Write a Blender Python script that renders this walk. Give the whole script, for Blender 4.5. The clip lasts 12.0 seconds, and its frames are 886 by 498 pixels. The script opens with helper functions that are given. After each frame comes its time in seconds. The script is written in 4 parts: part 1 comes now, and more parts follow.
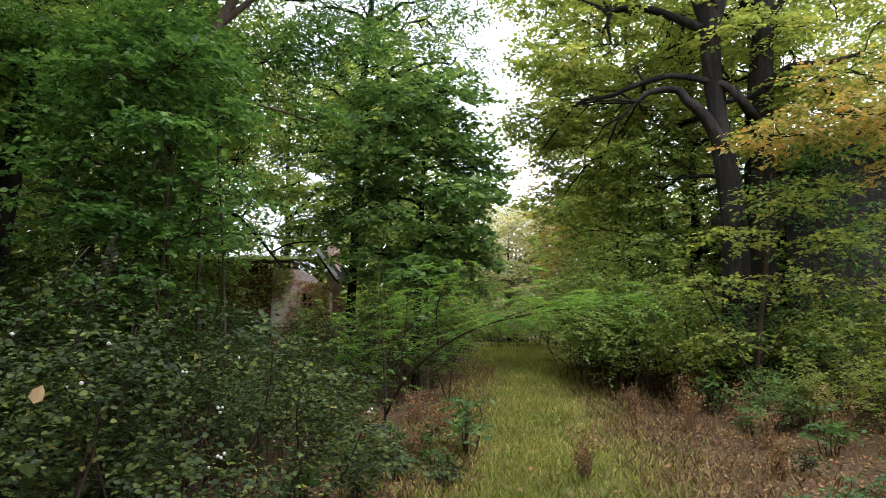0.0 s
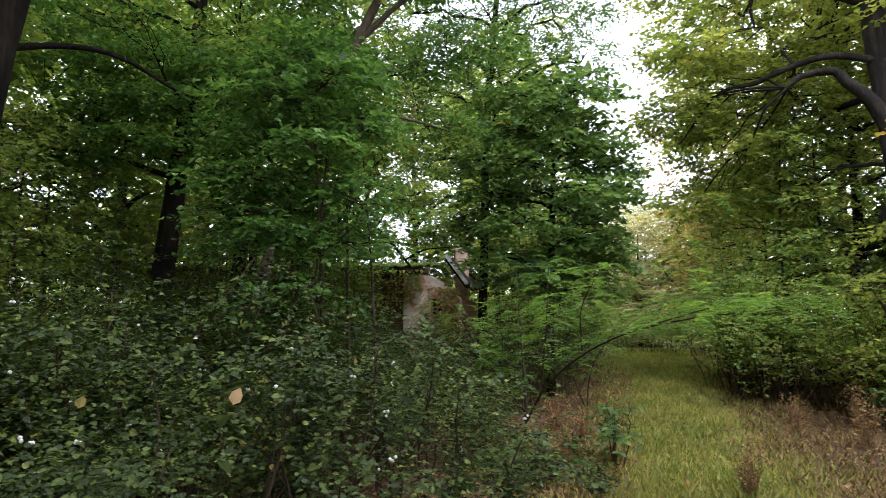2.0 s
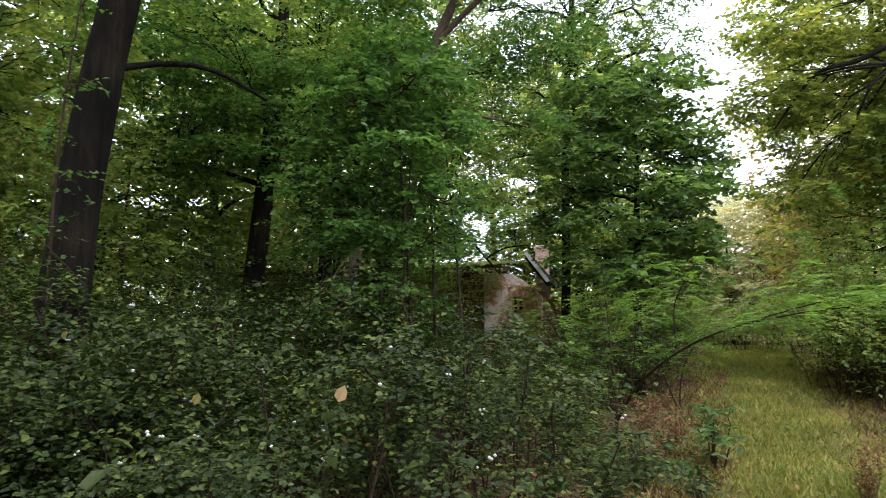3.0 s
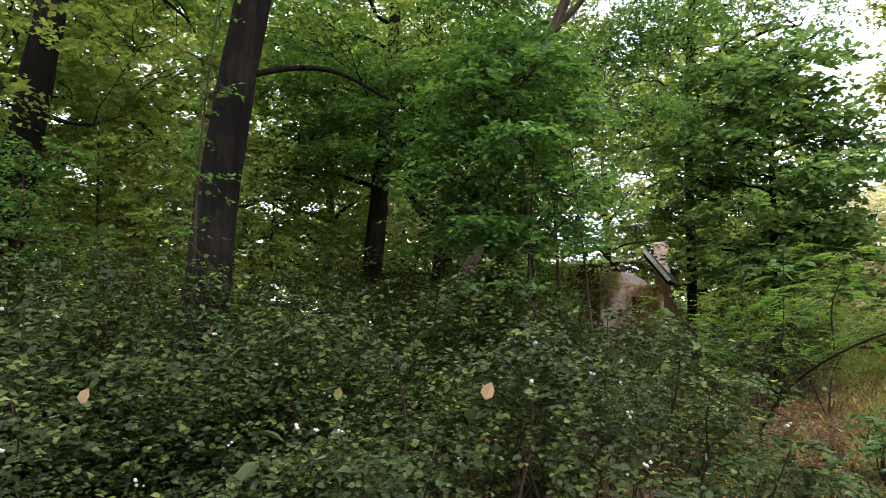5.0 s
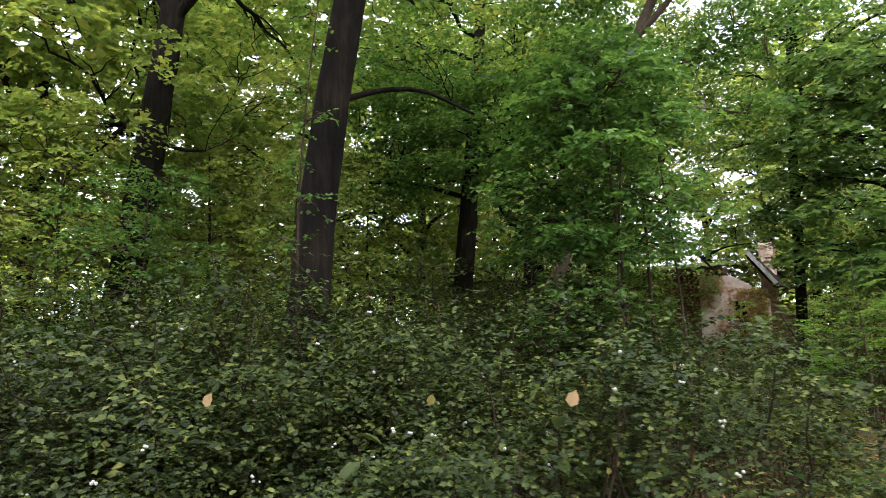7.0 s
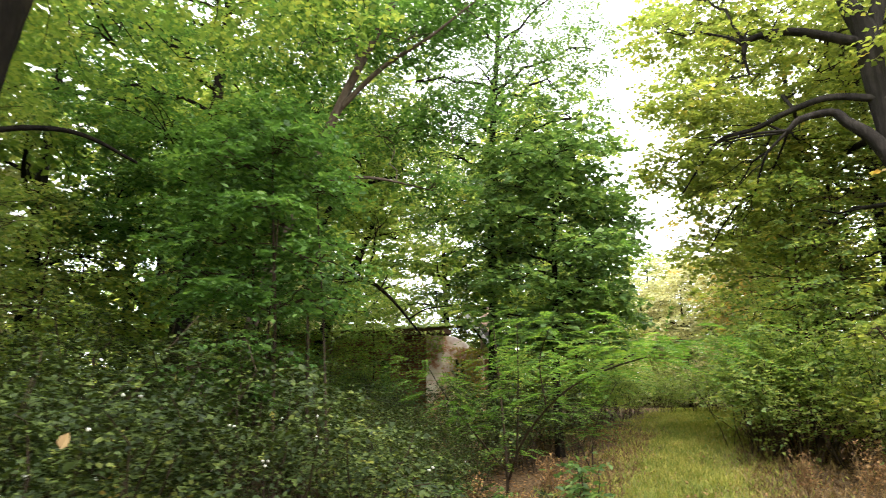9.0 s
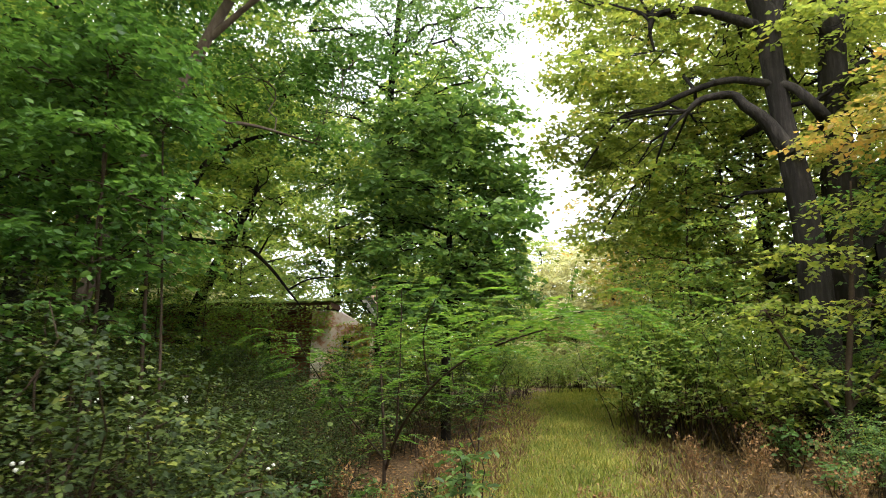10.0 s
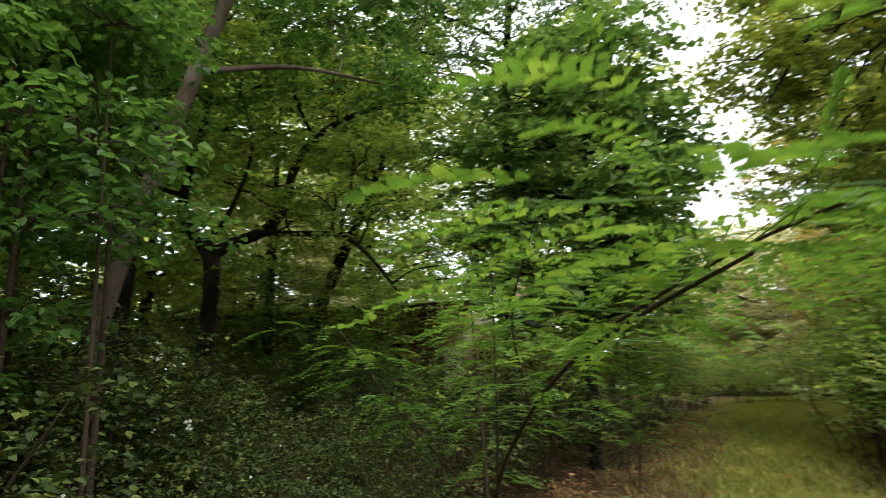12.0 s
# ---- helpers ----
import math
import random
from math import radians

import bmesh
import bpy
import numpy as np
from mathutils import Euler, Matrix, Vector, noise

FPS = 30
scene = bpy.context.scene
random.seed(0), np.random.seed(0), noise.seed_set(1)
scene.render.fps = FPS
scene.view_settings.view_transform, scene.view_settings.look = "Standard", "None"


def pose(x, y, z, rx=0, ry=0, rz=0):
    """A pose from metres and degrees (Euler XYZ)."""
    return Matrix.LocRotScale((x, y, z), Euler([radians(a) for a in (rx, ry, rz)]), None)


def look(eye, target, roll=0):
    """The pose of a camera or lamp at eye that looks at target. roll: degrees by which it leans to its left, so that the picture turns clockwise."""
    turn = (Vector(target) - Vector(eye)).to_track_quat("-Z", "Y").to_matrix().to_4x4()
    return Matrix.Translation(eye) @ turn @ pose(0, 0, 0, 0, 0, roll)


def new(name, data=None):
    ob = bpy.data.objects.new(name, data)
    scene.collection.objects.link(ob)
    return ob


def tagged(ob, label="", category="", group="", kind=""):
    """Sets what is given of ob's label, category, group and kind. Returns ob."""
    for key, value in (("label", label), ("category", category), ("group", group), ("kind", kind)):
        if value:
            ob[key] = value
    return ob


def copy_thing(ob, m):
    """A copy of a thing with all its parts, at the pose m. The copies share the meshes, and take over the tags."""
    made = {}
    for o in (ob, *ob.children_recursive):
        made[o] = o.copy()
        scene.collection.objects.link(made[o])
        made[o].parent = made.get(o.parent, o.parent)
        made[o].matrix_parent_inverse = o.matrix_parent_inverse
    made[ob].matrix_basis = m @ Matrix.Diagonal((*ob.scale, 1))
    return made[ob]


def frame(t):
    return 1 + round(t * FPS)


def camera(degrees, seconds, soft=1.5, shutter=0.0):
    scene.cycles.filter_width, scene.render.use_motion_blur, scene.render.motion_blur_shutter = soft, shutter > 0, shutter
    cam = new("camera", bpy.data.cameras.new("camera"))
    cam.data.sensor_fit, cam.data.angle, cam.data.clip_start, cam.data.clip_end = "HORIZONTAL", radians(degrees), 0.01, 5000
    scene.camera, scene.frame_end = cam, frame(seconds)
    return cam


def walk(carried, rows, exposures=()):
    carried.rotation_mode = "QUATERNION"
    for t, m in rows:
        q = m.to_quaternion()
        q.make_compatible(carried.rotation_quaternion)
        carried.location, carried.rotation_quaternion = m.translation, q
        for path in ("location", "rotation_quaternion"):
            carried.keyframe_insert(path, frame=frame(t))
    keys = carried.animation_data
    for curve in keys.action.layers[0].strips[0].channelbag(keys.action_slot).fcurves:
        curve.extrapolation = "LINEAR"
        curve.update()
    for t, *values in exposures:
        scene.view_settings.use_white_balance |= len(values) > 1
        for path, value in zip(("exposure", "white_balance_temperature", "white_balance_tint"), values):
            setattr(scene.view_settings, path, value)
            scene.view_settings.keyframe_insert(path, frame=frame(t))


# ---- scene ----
cam = camera(70.0, 12.0, soft=0.95, shutter=0.35)
ROWS = [  # seconds, x, y, z, heading, tilt, lean
    (0, 0.000, 0.000, 1.490, -0.00, 6.66, -0.33),
    (0.5, -0.070, -0.002, 1.493, 2.21, 6.65, -0.18),
    (1, -0.100, 0.013, 1.492, 5.56, 6.89, -0.04),
    (1.5, -0.142, 0.014, 1.501, 8.27, 7.09, -0.23),
    (2, -0.217, 0.023, 1.497, 10.91, 7.00, -0.28),
    (2.5, -0.285, 0.034, 1.487, 14.27, 6.97, 0.02),
    (3, -0.306, 0.011, 1.492, 17.86, 6.91, 0.28),
    (5, -0.523, 0.100, 1.460, 27.49, 7.08, 0.07),
    (5.5, -0.553, 0.088, 1.467, 30.27, 7.19, 0.29),
    (6, -0.603, 0.066, 1.469, 33.16, 7.30, 0.36),
    (6.5, -0.624, 0.045, 1.475, 36.00, 7.40, 0.56),
    (8.3, 0.653, -0.168, 1.463, 26.05, 10.86, 0.21),
    (8.5, 0.701, -0.113, 1.461, 21.18, 11.87, 0.63),
    (9, 0.819, 0.210, 1.390, 16.07, 12.75, 0.78),
    (9.5, 0.813, 0.659, 1.377, 9.43, 11.76, 0.48),
    (10, 0.787, 1.146, 1.378, 6.83, 10.88, 0.17),
    (10.5, 0.810, 1.764, 1.329, 7.04, 10.55, 1.02),
    (11, 0.770, 2.278, 1.359, 5.90, 10.34, -0.36),
    (11.5, 0.765, 2.811, 1.450, 10.53, 10.91, 0.68),
    (12, 0.824, 3.506, 1.394, 21.42, 11.63, 0.85),
]
walk(cam, [(t, pose(x, y, z, 0, 0, yaw) @ pose(0, 0, 0, 90 + tilt) @ pose(0, 0, 0, 0, 0, -lean)) for t, x, y, z, yaw, tilt, lean in ROWS],
     exposures=[(0, 0.88, 5600, 24), (3.2, 1.0, 5600, 25), (4.8, 1.2, 5650, 27), (6.7, 1.28, 5700, 27), (8.3, 1.74, 6200, 18), (9.5, 1.46, 6150, 15), (10.5, 1.25, 6100, 13), (12, 0.8, 6150, 12)])

# ---- sky and light ----
world = bpy.data.worlds.new("overcast_sky")
scene.world = world
world.use_nodes = True
wn = world.node_tree.nodes
wl = world.node_tree.links
sky = wn.new("ShaderNodeTexSky")
sky.sky_type = "NISHITA"
sky.sun_disc = False
sky.sun_elevation = radians(55)
sky.sun_rotation = radians(155)
sky.dust_density = 4.0
veil = wn.new("ShaderNodeMixRGB")
veil.inputs[0].default_value = 0.9
veil.inputs[2].default_value = (13.6, 13.8, 13.7, 1)
wl.new(sky.outputs[0], veil.inputs[1])
wl.new(veil.outputs[0], wn["Background"].inputs[0])
wn["Background"].inputs[1].default_value = 0.12
sun = new("sun", bpy.data.lights.new("sun", "SUN"))
sun.data.energy = 1.5
sun.data.angle = radians(40)
sun.data.color = (1.0, 0.96, 0.88)
sun.matrix_world = look((11.8, -25.4, 40), (0, 0, 0))


# ---- materials ----
def nodes_of(name, rough=0.7):
    m = bpy.data.materials.new(name)
    m.use_nodes = True
    n = m.node_tree.nodes
    b = n["Principled BSDF"]
    b.inputs["Roughness"].default_value = rough
    return m, n, m.node_tree.links, b


def ramp_of(n, stops):
    r = n.new("ShaderNodeValToRGB")
    e = r.color_ramp.elements
    while len(e) < len(stops):
        e.new(0.5)
    for el, (p, c) in zip(e, stops):
        el.position, el.color = p, (*c, 1)
    return r


def leaf_material(name, stops, rough=0.5, through_part=0.35, spec=0.4):
    m, n, l, b = nodes_of(name, rough)
    geo = n.new("ShaderNodeNewGeometry")
    tc = n.new("ShaderNodeTexCoord")
    big = n.new("ShaderNodeTexNoise")
    big.inputs["Scale"].default_value = 1.1
    big.inputs["Detail"].default_value = 2
    l.new(tc.outputs["Object"], big.inputs["Vector"])
    add = n.new("ShaderNodeMath")
    add.operation = "MULTIPLY_ADD"
    add.inputs[1].default_value = 0.62
    l.new(geo.outputs["Random Per Island"], add.inputs[0])
    sc = n.new("ShaderNodeMath")
    sc.operation = "MULTIPLY_ADD"
    sc.inputs[1].default_value = 0.9
    sc.inputs[2].default_value = -0.26
    l.new(big.outputs["Fac"], sc.inputs[0])
    l.new(sc.outputs[0], add.inputs[2])
    r = ramp_of(n, [(p, (1.44 * c[0], 1.38 * c[1], 1.75 * c[2])) for p, c in stops])
    l.new(add.outputs[0], r.inputs[0])
    l.new(r.outputs[0], b.inputs["Base Color"])
    b.inputs["Specular IOR Level"].default_value = spec
    tr = n.new("ShaderNodeBsdfTranslucent")
    boost = n.new("ShaderNodeMixRGB")
    boost.blend_type = "MULTIPLY"
    boost.inputs[0].default_value = 1
    boost.inputs[2].default_value = (1.8, 1.76, 1.05, 1)
    l.new(r.outputs[0], boost.inputs[1])
    l.new(boost.outputs[0], tr.inputs["Color"])
    mix = n.new("ShaderNodeMixShader")
    mix.inputs[0].default_value = through_part
    l.new(b.outputs[0], mix.inputs[1])
    l.new(tr.outputs[0], mix.inputs[2])
    l.new(mix.outputs[0], n["Material Output"].inputs["Surface"])
    return m


def rough_material(name, stops, scale=6.0, stretch=(1, 1, 1), rough=0.9, bump=0.4, big_scale=0.8, dist=0.02):
    m, n, l, b = nodes_of(name, rough)
    tc = n.new("ShaderNodeTexCoord")
    mp = n.new("ShaderNodeMapping")
    mp.inputs["Scale"].default_value = stretch
    l.new(tc.outputs["Object"], mp.inputs["Vector"])
    fine = n.new("ShaderNodeTexNoise")
    fine.inputs["Scale"].default_value = scale
    fine.inputs["Detail"].default_value = 8
    fine.inputs["Roughness"].default_value = 0.7
    l.new(mp.outputs[0], fine.inputs["Vector"])
    big = n.new("ShaderNodeTexNoise")
    big.inputs["Scale"].default_value = big_scale
    big.inputs["Detail"].default_value = 3
    l.new(tc.outputs["Object"], big.inputs["Vector"])
    mx = n.new("ShaderNodeMath")
    mx.operation = "MULTIPLY_ADD"
    mx.inputs[1].default_value = 0.55
    l.new(fine.outputs["Fac"], mx.inputs[0])
    half = n.new("ShaderNodeMath")
    half.operation = "MULTIPLY"
    half.inputs[1].default_value = 0.45
    l.new(big.outputs["Fac"], half.inputs[0])
    l.new(half.outputs[0], mx.inputs[2])
    r = ramp_of(n, stops)
    l.new(mx.outputs[0], r.inputs[0])
    l.new(r.outputs[0], b.inputs["Base Color"])
    bp = n.new("ShaderNodeBump")
    bp.inputs["Strength"].default_value = bump
    bp.inputs["Distance"].default_value = dist
    l.new(fine.outputs["Fac"], bp.inputs["Height"])
    l.new(bp.outputs[0], b.inputs["Normal"])
    b.inputs["Specular IOR Level"].default_value = 0.12
    return m


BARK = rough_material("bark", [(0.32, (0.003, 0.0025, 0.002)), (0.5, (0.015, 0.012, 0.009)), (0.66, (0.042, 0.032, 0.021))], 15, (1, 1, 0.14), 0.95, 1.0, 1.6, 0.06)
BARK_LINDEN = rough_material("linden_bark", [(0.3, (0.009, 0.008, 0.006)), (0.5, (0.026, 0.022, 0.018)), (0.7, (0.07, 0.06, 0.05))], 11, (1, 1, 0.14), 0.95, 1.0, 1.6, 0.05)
BARK_PALE = rough_material("pale_bark", [(0.3, (0.045, 0.032, 0.022)), (0.5, (0.1, 0.075, 0.055)), (0.7, (0.18, 0.145, 0.115))], 14, (1, 1, 0.3), 0.9, 0.6, 2.0)
TWIG = rough_material("twig", [(0.3, (0.025, 0.018, 0.012)), (0.7, (0.09, 0.06, 0.04))], 30)
L_SHRUB = leaf_material("shrub_leaf", [(0.1, (0.00864, 0.0158, 0.00289)), (0.45, (0.0238, 0.0399, 0.0065)), (0.72, (0.0626, 0.0881, 0.013)), (0.9, (0.135, 0.148, 0.0217)), (1.0, (0.216, 0.102, 0.0253))], 0.55, 0.16, 0.22)
L_DARK = leaf_material("dark_maple_leaf", [(0.1, (0.035, 0.07, 0.018)), (0.55, (0.078, 0.145, 0.032)), (0.95, (0.17, 0.24, 0.048))], 0.45, 0.46)
L_MAPLE = leaf_material("maple_leaf", [(0.1, (0.0283, 0.0627, 0.0129)), (0.55, (0.0587, 0.127, 0.0221)), (0.95, (0.132, 0.223, 0.0414))], 0.45, 0.46)
L_LINDEN = leaf_material("linden_leaf", [(0.1, (0.06, 0.09, 0.018)), (0.5, (0.14, 0.18, 0.032)), (0.8, (0.21, 0.23, 0.042)), (1.0, (0.33, 0.25, 0.05))], 0.5, 0.63)
L_YELLOW = leaf_material("turning_leaf", [(0.1, (0.0858, 0.103, 0.0198)), (0.5, (0.195, 0.172, 0.036)), (1.0, (0.328, 0.189, 0.045))], 0.55, 0.45)
L_LIGHT = leaf_material("light_leaf", [(0.1, (0.0684, 0.114, 0.0238)), (0.5, (0.142, 0.204, 0.038)), (1.0, (0.285, 0.285, 0.057))], 0.5, 0.5)
L_FOREST = leaf_material("forest_leaf", [(0.1, (0.0486, 0.0893, 0.018)), (0.5, (0.113, 0.179, 0.032)), (0.95, (0.259, 0.284, 0.05))], 0.5, 0.54)
L_LOCUST = leaf_material("locust_leaflet", [(0.1, (0.0403, 0.0912, 0.0114)), (0.6, (0.0816, 0.158, 0.0194)), (0.97, (0.163, 0.23, 0.0308))], 0.5, 0.46)
L_DRY = leaf_material("dry_leaf", [(0.1, (0.0692, 0.0376, 0.0116)), (0.5, (0.178, 0.0989, 0.0303)), (1.0, (0.336, 0.217, 0.0722))], 0.8, 0.2)
L_GRASS = leaf_material("green_grass", [(0.1, (0.0886, 0.127, 0.0167)), (0.5, (0.177, 0.208, 0.0307)), (1.0, (0.372, 0.325, 0.0725))], 0.6, 0.4)
L_STRAW = leaf_material("dry_grass", [(0.1, (0.0516, 0.0336, 0.0113)), (0.5, (0.123, 0.0825, 0.0262)), (1.0, (0.283, 0.207, 0.0655))], 0.8, 0.25)
L_SILVER = leaf_material("pale_willow_leaf", [(0.1, (0.18, 0.198, 0.0832)), (0.5, (0.288, 0.297, 0.137)), (1.0, (0.405, 0.378, 0.19))], 0.6, 0.4)
L_PALE = leaf_material("pale_yellow_leaf", [(0.1, (0.292, 0.198, 0.076)), (1.0, (0.396, 0.284, 0.114))], 0.8, 0.2)
BERRY = nodes_of("white_berry", 0.5)[0]
BERRY.node_tree.nodes["Principled BSDF"].inputs["Base Color"].default_value = (0.62, 0.6, 0.54, 1)


# ---- mesh tools ----


def unit(a):
    return a / np.maximum(np.linalg.norm(a, axis=-1, keepdims=True), 1e-9)


def raw_mesh(name, verts, faces, size, mat, smooth=False):
    """faces: an array of n x size indices."""
    me = bpy.data.meshes.new(name)
    verts = np.asarray(verts, np.float32)
    faces = np.asarray(faces, np.int32)
    me.vertices.add(len(verts))
    me.vertices.foreach_set("co", verts.ravel())
    me.loops.add(faces.size)
    me.loops.foreach_set("vertex_index", faces.ravel())
    me.polygons.add(len(faces))
    me.polygons.foreach_set("loop_start", np.arange(0, faces.size, size, dtype=np.int32))
    me.polygons.foreach_set("use_smooth", np.full(len(faces), smooth, bool))
    me.update(calc_edges=True)
    me.materials.append(mat)
    return me


def part_of(name, me, parent, label="", kind=""):
    ob = new(name, me)
    ob.parent = parent
    return tagged(ob, label, "", "", kind)


def thing(name, place, label, category, group="", kind=""):
    ob = new(name)
    ob.empty_display_size = 0.2
    ob.matrix_world = Matrix.Translation(place)
    return tagged(ob, label, category, group, kind)


LEAF4 = (np.array([[0, 0, 0], [0.42, 0.5, 0.1], [1, 0, -0.06], [0.42, -0.5, 0.1]]), np.array([[0, 2, 1], [0, 3, 2]]), 3)
LEAF6 = (np.array([[0, 0, 0], [0.28, 0.44, 0.1], [0.66, 0.4, 0.07], [1, 0, -0.1], [0.66, -0.4, 0.07], [0.28, -0.44, 0.1]]),
         np.array([[0, 3, 2, 1], [0, 5, 4, 3]]), 4)



def leaves(name, pos, axis, up, length, wide, mat, shape=LEAF4):
    axis = unit(axis)
    side = unit(np.cross(up, axis))
    nor = np.cross(axis, side)
    tpl, fc, size = shape
    length = np.asarray(length)[:, None, None]
    v = pos[:, None, :] + length * (tpl[None, :, 0:1] * axis[:, None, :] + wide * tpl[None, :, 1:2] * side[:, None, :] + tpl[None, :, 2:3] * nor[:, None, :])
    k = len(tpl)
    f = (fc[None] + (np.arange(len(pos)) * k)[:, None, None]).reshape(-1, size)
    return raw_mesh(name, v.reshape(-1, 3), f, size, mat)


def spray(p, d, length, count, rng, flat=0.5, droop=0.25):
    """Leaf feet, axes and ups along twigs."""
    n = len(p)
    s = np.linspace(0.12, 1.0, count)[None, :] + rng.uniform(-0.05, 0.05, (n, count))
    pos = p[:, None, :] + d[:, None, :] * (length[:, None] * s)[..., None]
    pos[..., 2] -= 0.18 * length[:, None] * s ** 2
    side = unit(np.cross(d, np.array([0, 0, 1.0])) + 1e-4)
    sgn = np.where(np.arange(count) % 2 == 0, 1.0, -1.0)
    axis = d[:, None, :] * 0.6 + side[:, None, :] * sgn[None, :, None] + rng.normal(0, 0.35, (n, count, 3))
    axis[..., 2] -= droop
    up = np.array([0, 0, 1.0]) + rng.normal(0, flat, (n, count, 3))
    return pos.reshape(-1, 3), axis.reshape(-1, 3), up.reshape(-1, 3)


def tube(points, radii, sides=8, lump=0.0, rng=None):
    """Verts and quads of a tapered tube along points."""
    pts = np.asarray(points, float)
    rad = np.asarray(radii, float)
    tan = unit(np.gradient(pts, axis=0))
    ref = np.array([1.0, 0.2, 0.1]) if abs(tan[0][2]) > 0.6 else np.array([0, 0, 1.0])
    a = unit(np.cross(tan, ref))
    b = np.cross(tan, a)
    ang = np.linspace(0, 2 * np.pi, sides, endpoint=False)
    r = rad[:, None] * np.ones(sides)[None, :]
    if lump and rng is not None:
        r = r * (1 + lump * (np.sin(ang * 3 + rng.uniform(0, 6))[None, :] + rng.normal(0, 0.4, r.shape)))
    v = pts[:, None, :] + r[..., None] * (np.cos(ang)[None, :, None] * a[:, None, :] + np.sin(ang)[None, :, None] * b[:, None, :])
    k = len(pts)
    i = np.arange(k - 1)[:, None] * sides
    j = np.arange(sides)[None, :]
    q = np.stack([i + j, i + (j + 1) % sides, i + sides + (j + 1) % sides, i + sides + j], -1).reshape(-1, 4)
    return v.reshape(-1, 3), q


def join_tubes(parts):
    vs, fs, o = [], [], 0
    for v, f in parts:
        vs.append(v)
        fs.append(f + o)
        o += len(v)
    return np.concatenate(vs), np.concatenate(fs)


def smooth_path(points, steps=6):
    p = np.asarray(points, float)
    if len(p) < 3:
        t = np.linspace(0, 1, steps + 1)[:, None]
        return p[0] * (1 - t) + p[-1] * t
    q = np.vstack([2 * p[0] - p[1], p, 2 * p[-1] - p[-2]])
    out = []
    for i in range(1, len(q) - 2):
        t = np.linspace(0, 1, steps, endpoint=False)[:, None]
        a, b, c, d = q[i - 1], q[i], q[i + 1], q[i + 2]
        out.append(0.5 * (2 * b + (c - a) * t + (2 * a - 5 * b + 4 * c - d) * t ** 2 + (3 * b - a - 3 * c + d) * t ** 3))
    out.append(p[-1:])
    return np.vstack(out)


def bend(a, b, rng, rise=0.15, steps=7, wobble=0.06):
    """A branch's line from a to b, bowed upward and a little crooked."""
    t = np.linspace(0, 1, steps)[:, None]
    length = np.linalg.norm(b - a)
    p = a * (1 - t) + b * t
    p[:, 2:3] += rise * length * np.sin(np.pi * t)
    p[1:-1] += rng.normal(0, wobble * length, (steps - 2, 3)) * 0.5
    return p


def in_blob(c, r, n, rng, shell=0.45):
    d = unit(rng.normal(size=(n, 3)))
    k = (shell + (1 - shell) * rng.random(n)) ** (1 / 2.0)
    return c + d * k[:, None] * r, d


def tree(name, label, category, base, trunk, blobs, leaf, mat, bark=BARK, limbs=(), seed=0, group="", sides=10, twig_len=0.55, per_twig=9,
         shape=LEAF4, wide=0.75, flat=0.36, droop=0.22, shell=0.4, sub=7, limb_from=0.3):
    """trunk: rows x, y, z, radius from base; limbs: lists of rows x, y, z, radius; blobs: rows x, y, z, rx, ry, rz, twigs. All from the foot."""
    rng = np.random.default_rng(seed)
    root = thing(name, base, label, category, group)
    tr = np.array(trunk, float)
    line = smooth_path(tr[:, :3], 6)
    rad = np.interp(np.linspace(0, 1, len(line)), np.linspace(0, 1, len(tr)), tr[:, 3])
    rad[0] *= 1.25
    v, f = tube(line, rad, sides, 0.06, rng)
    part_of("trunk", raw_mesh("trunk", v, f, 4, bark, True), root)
    anchors, arad = [line[int(len(line) * limb_from):]], [rad[int(len(line) * limb_from):]]
    for lb in limbs:
        lb = np.array(lb, float)
        ln = smooth_path(lb[:, :3], 5)
        rr = np.interp(np.linspace(0, 1, len(ln)), np.linspace(0, 1, len(lb)), lb[:, 3])
        v, f = tube(ln, rr, 8, 0.05, rng)
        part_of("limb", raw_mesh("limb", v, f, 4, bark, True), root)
        anchors.append(ln)
        arad.append(rr)
    anchors, arad = np.vstack(anchors), np.concatenate(arad)
    small, tw_p, tw_d = [], [], []
    for bx, by, bz, rx, ry, rz, n in blobs:
        c, r = np.array([bx, by, bz]), np.array([rx, ry, rz])
        dist = np.linalg.norm(anchors - c + np.array([0, 0, 0.6 * rz]), axis=1)
        i = dist.argmin()
        mid = bend(anchors[i], c, rng, 0.08)
        r0 = min(arad[i] * 0.6, 0.02 + 0.012 * np.linalg.norm(c - anchors[i]))
        small.append(tube(mid, np.linspace(r0, r0 * 0.45, len(mid)), 6))
        pts, out = in_blob(c, r, int(n), rng, shell)
        d = unit(out * np.array([1, 1, 0.2]) + rng.normal(0, 0.45, out.shape) * np.array([1, 1, 0.35]))
        tw_p.append(pts)
        tw_d.append(d)
        for k in range(min(sub, int(n))):
            j = rng.integers(2, len(mid))
            ln = bend(mid[j], pts[k], rng, 0.1, 6, 0.09)
            small.append(tube(ln, np.linspace(max(r0 * 0.4, 0.008), 0.004, 6), 5))
    p, d = np.concatenate(tw_p), np.concatenate(tw_d)
    v, f = join_tubes(small)
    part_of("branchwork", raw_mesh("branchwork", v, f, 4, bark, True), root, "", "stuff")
    lens = twig_len * rng.uniform(0.6, 1.3, len(p))
    pos, ax, up = spray(p - d * lens[:, None] * 0.5, d, lens, per_twig, rng, flat, droop)
    size = leaf * rng.uniform(0.65, 1.25, len(pos))
    part_of("crown", leaves("crown", pos, ax, up, size, wide, mat, shape), root, "", "stuff")
    return root


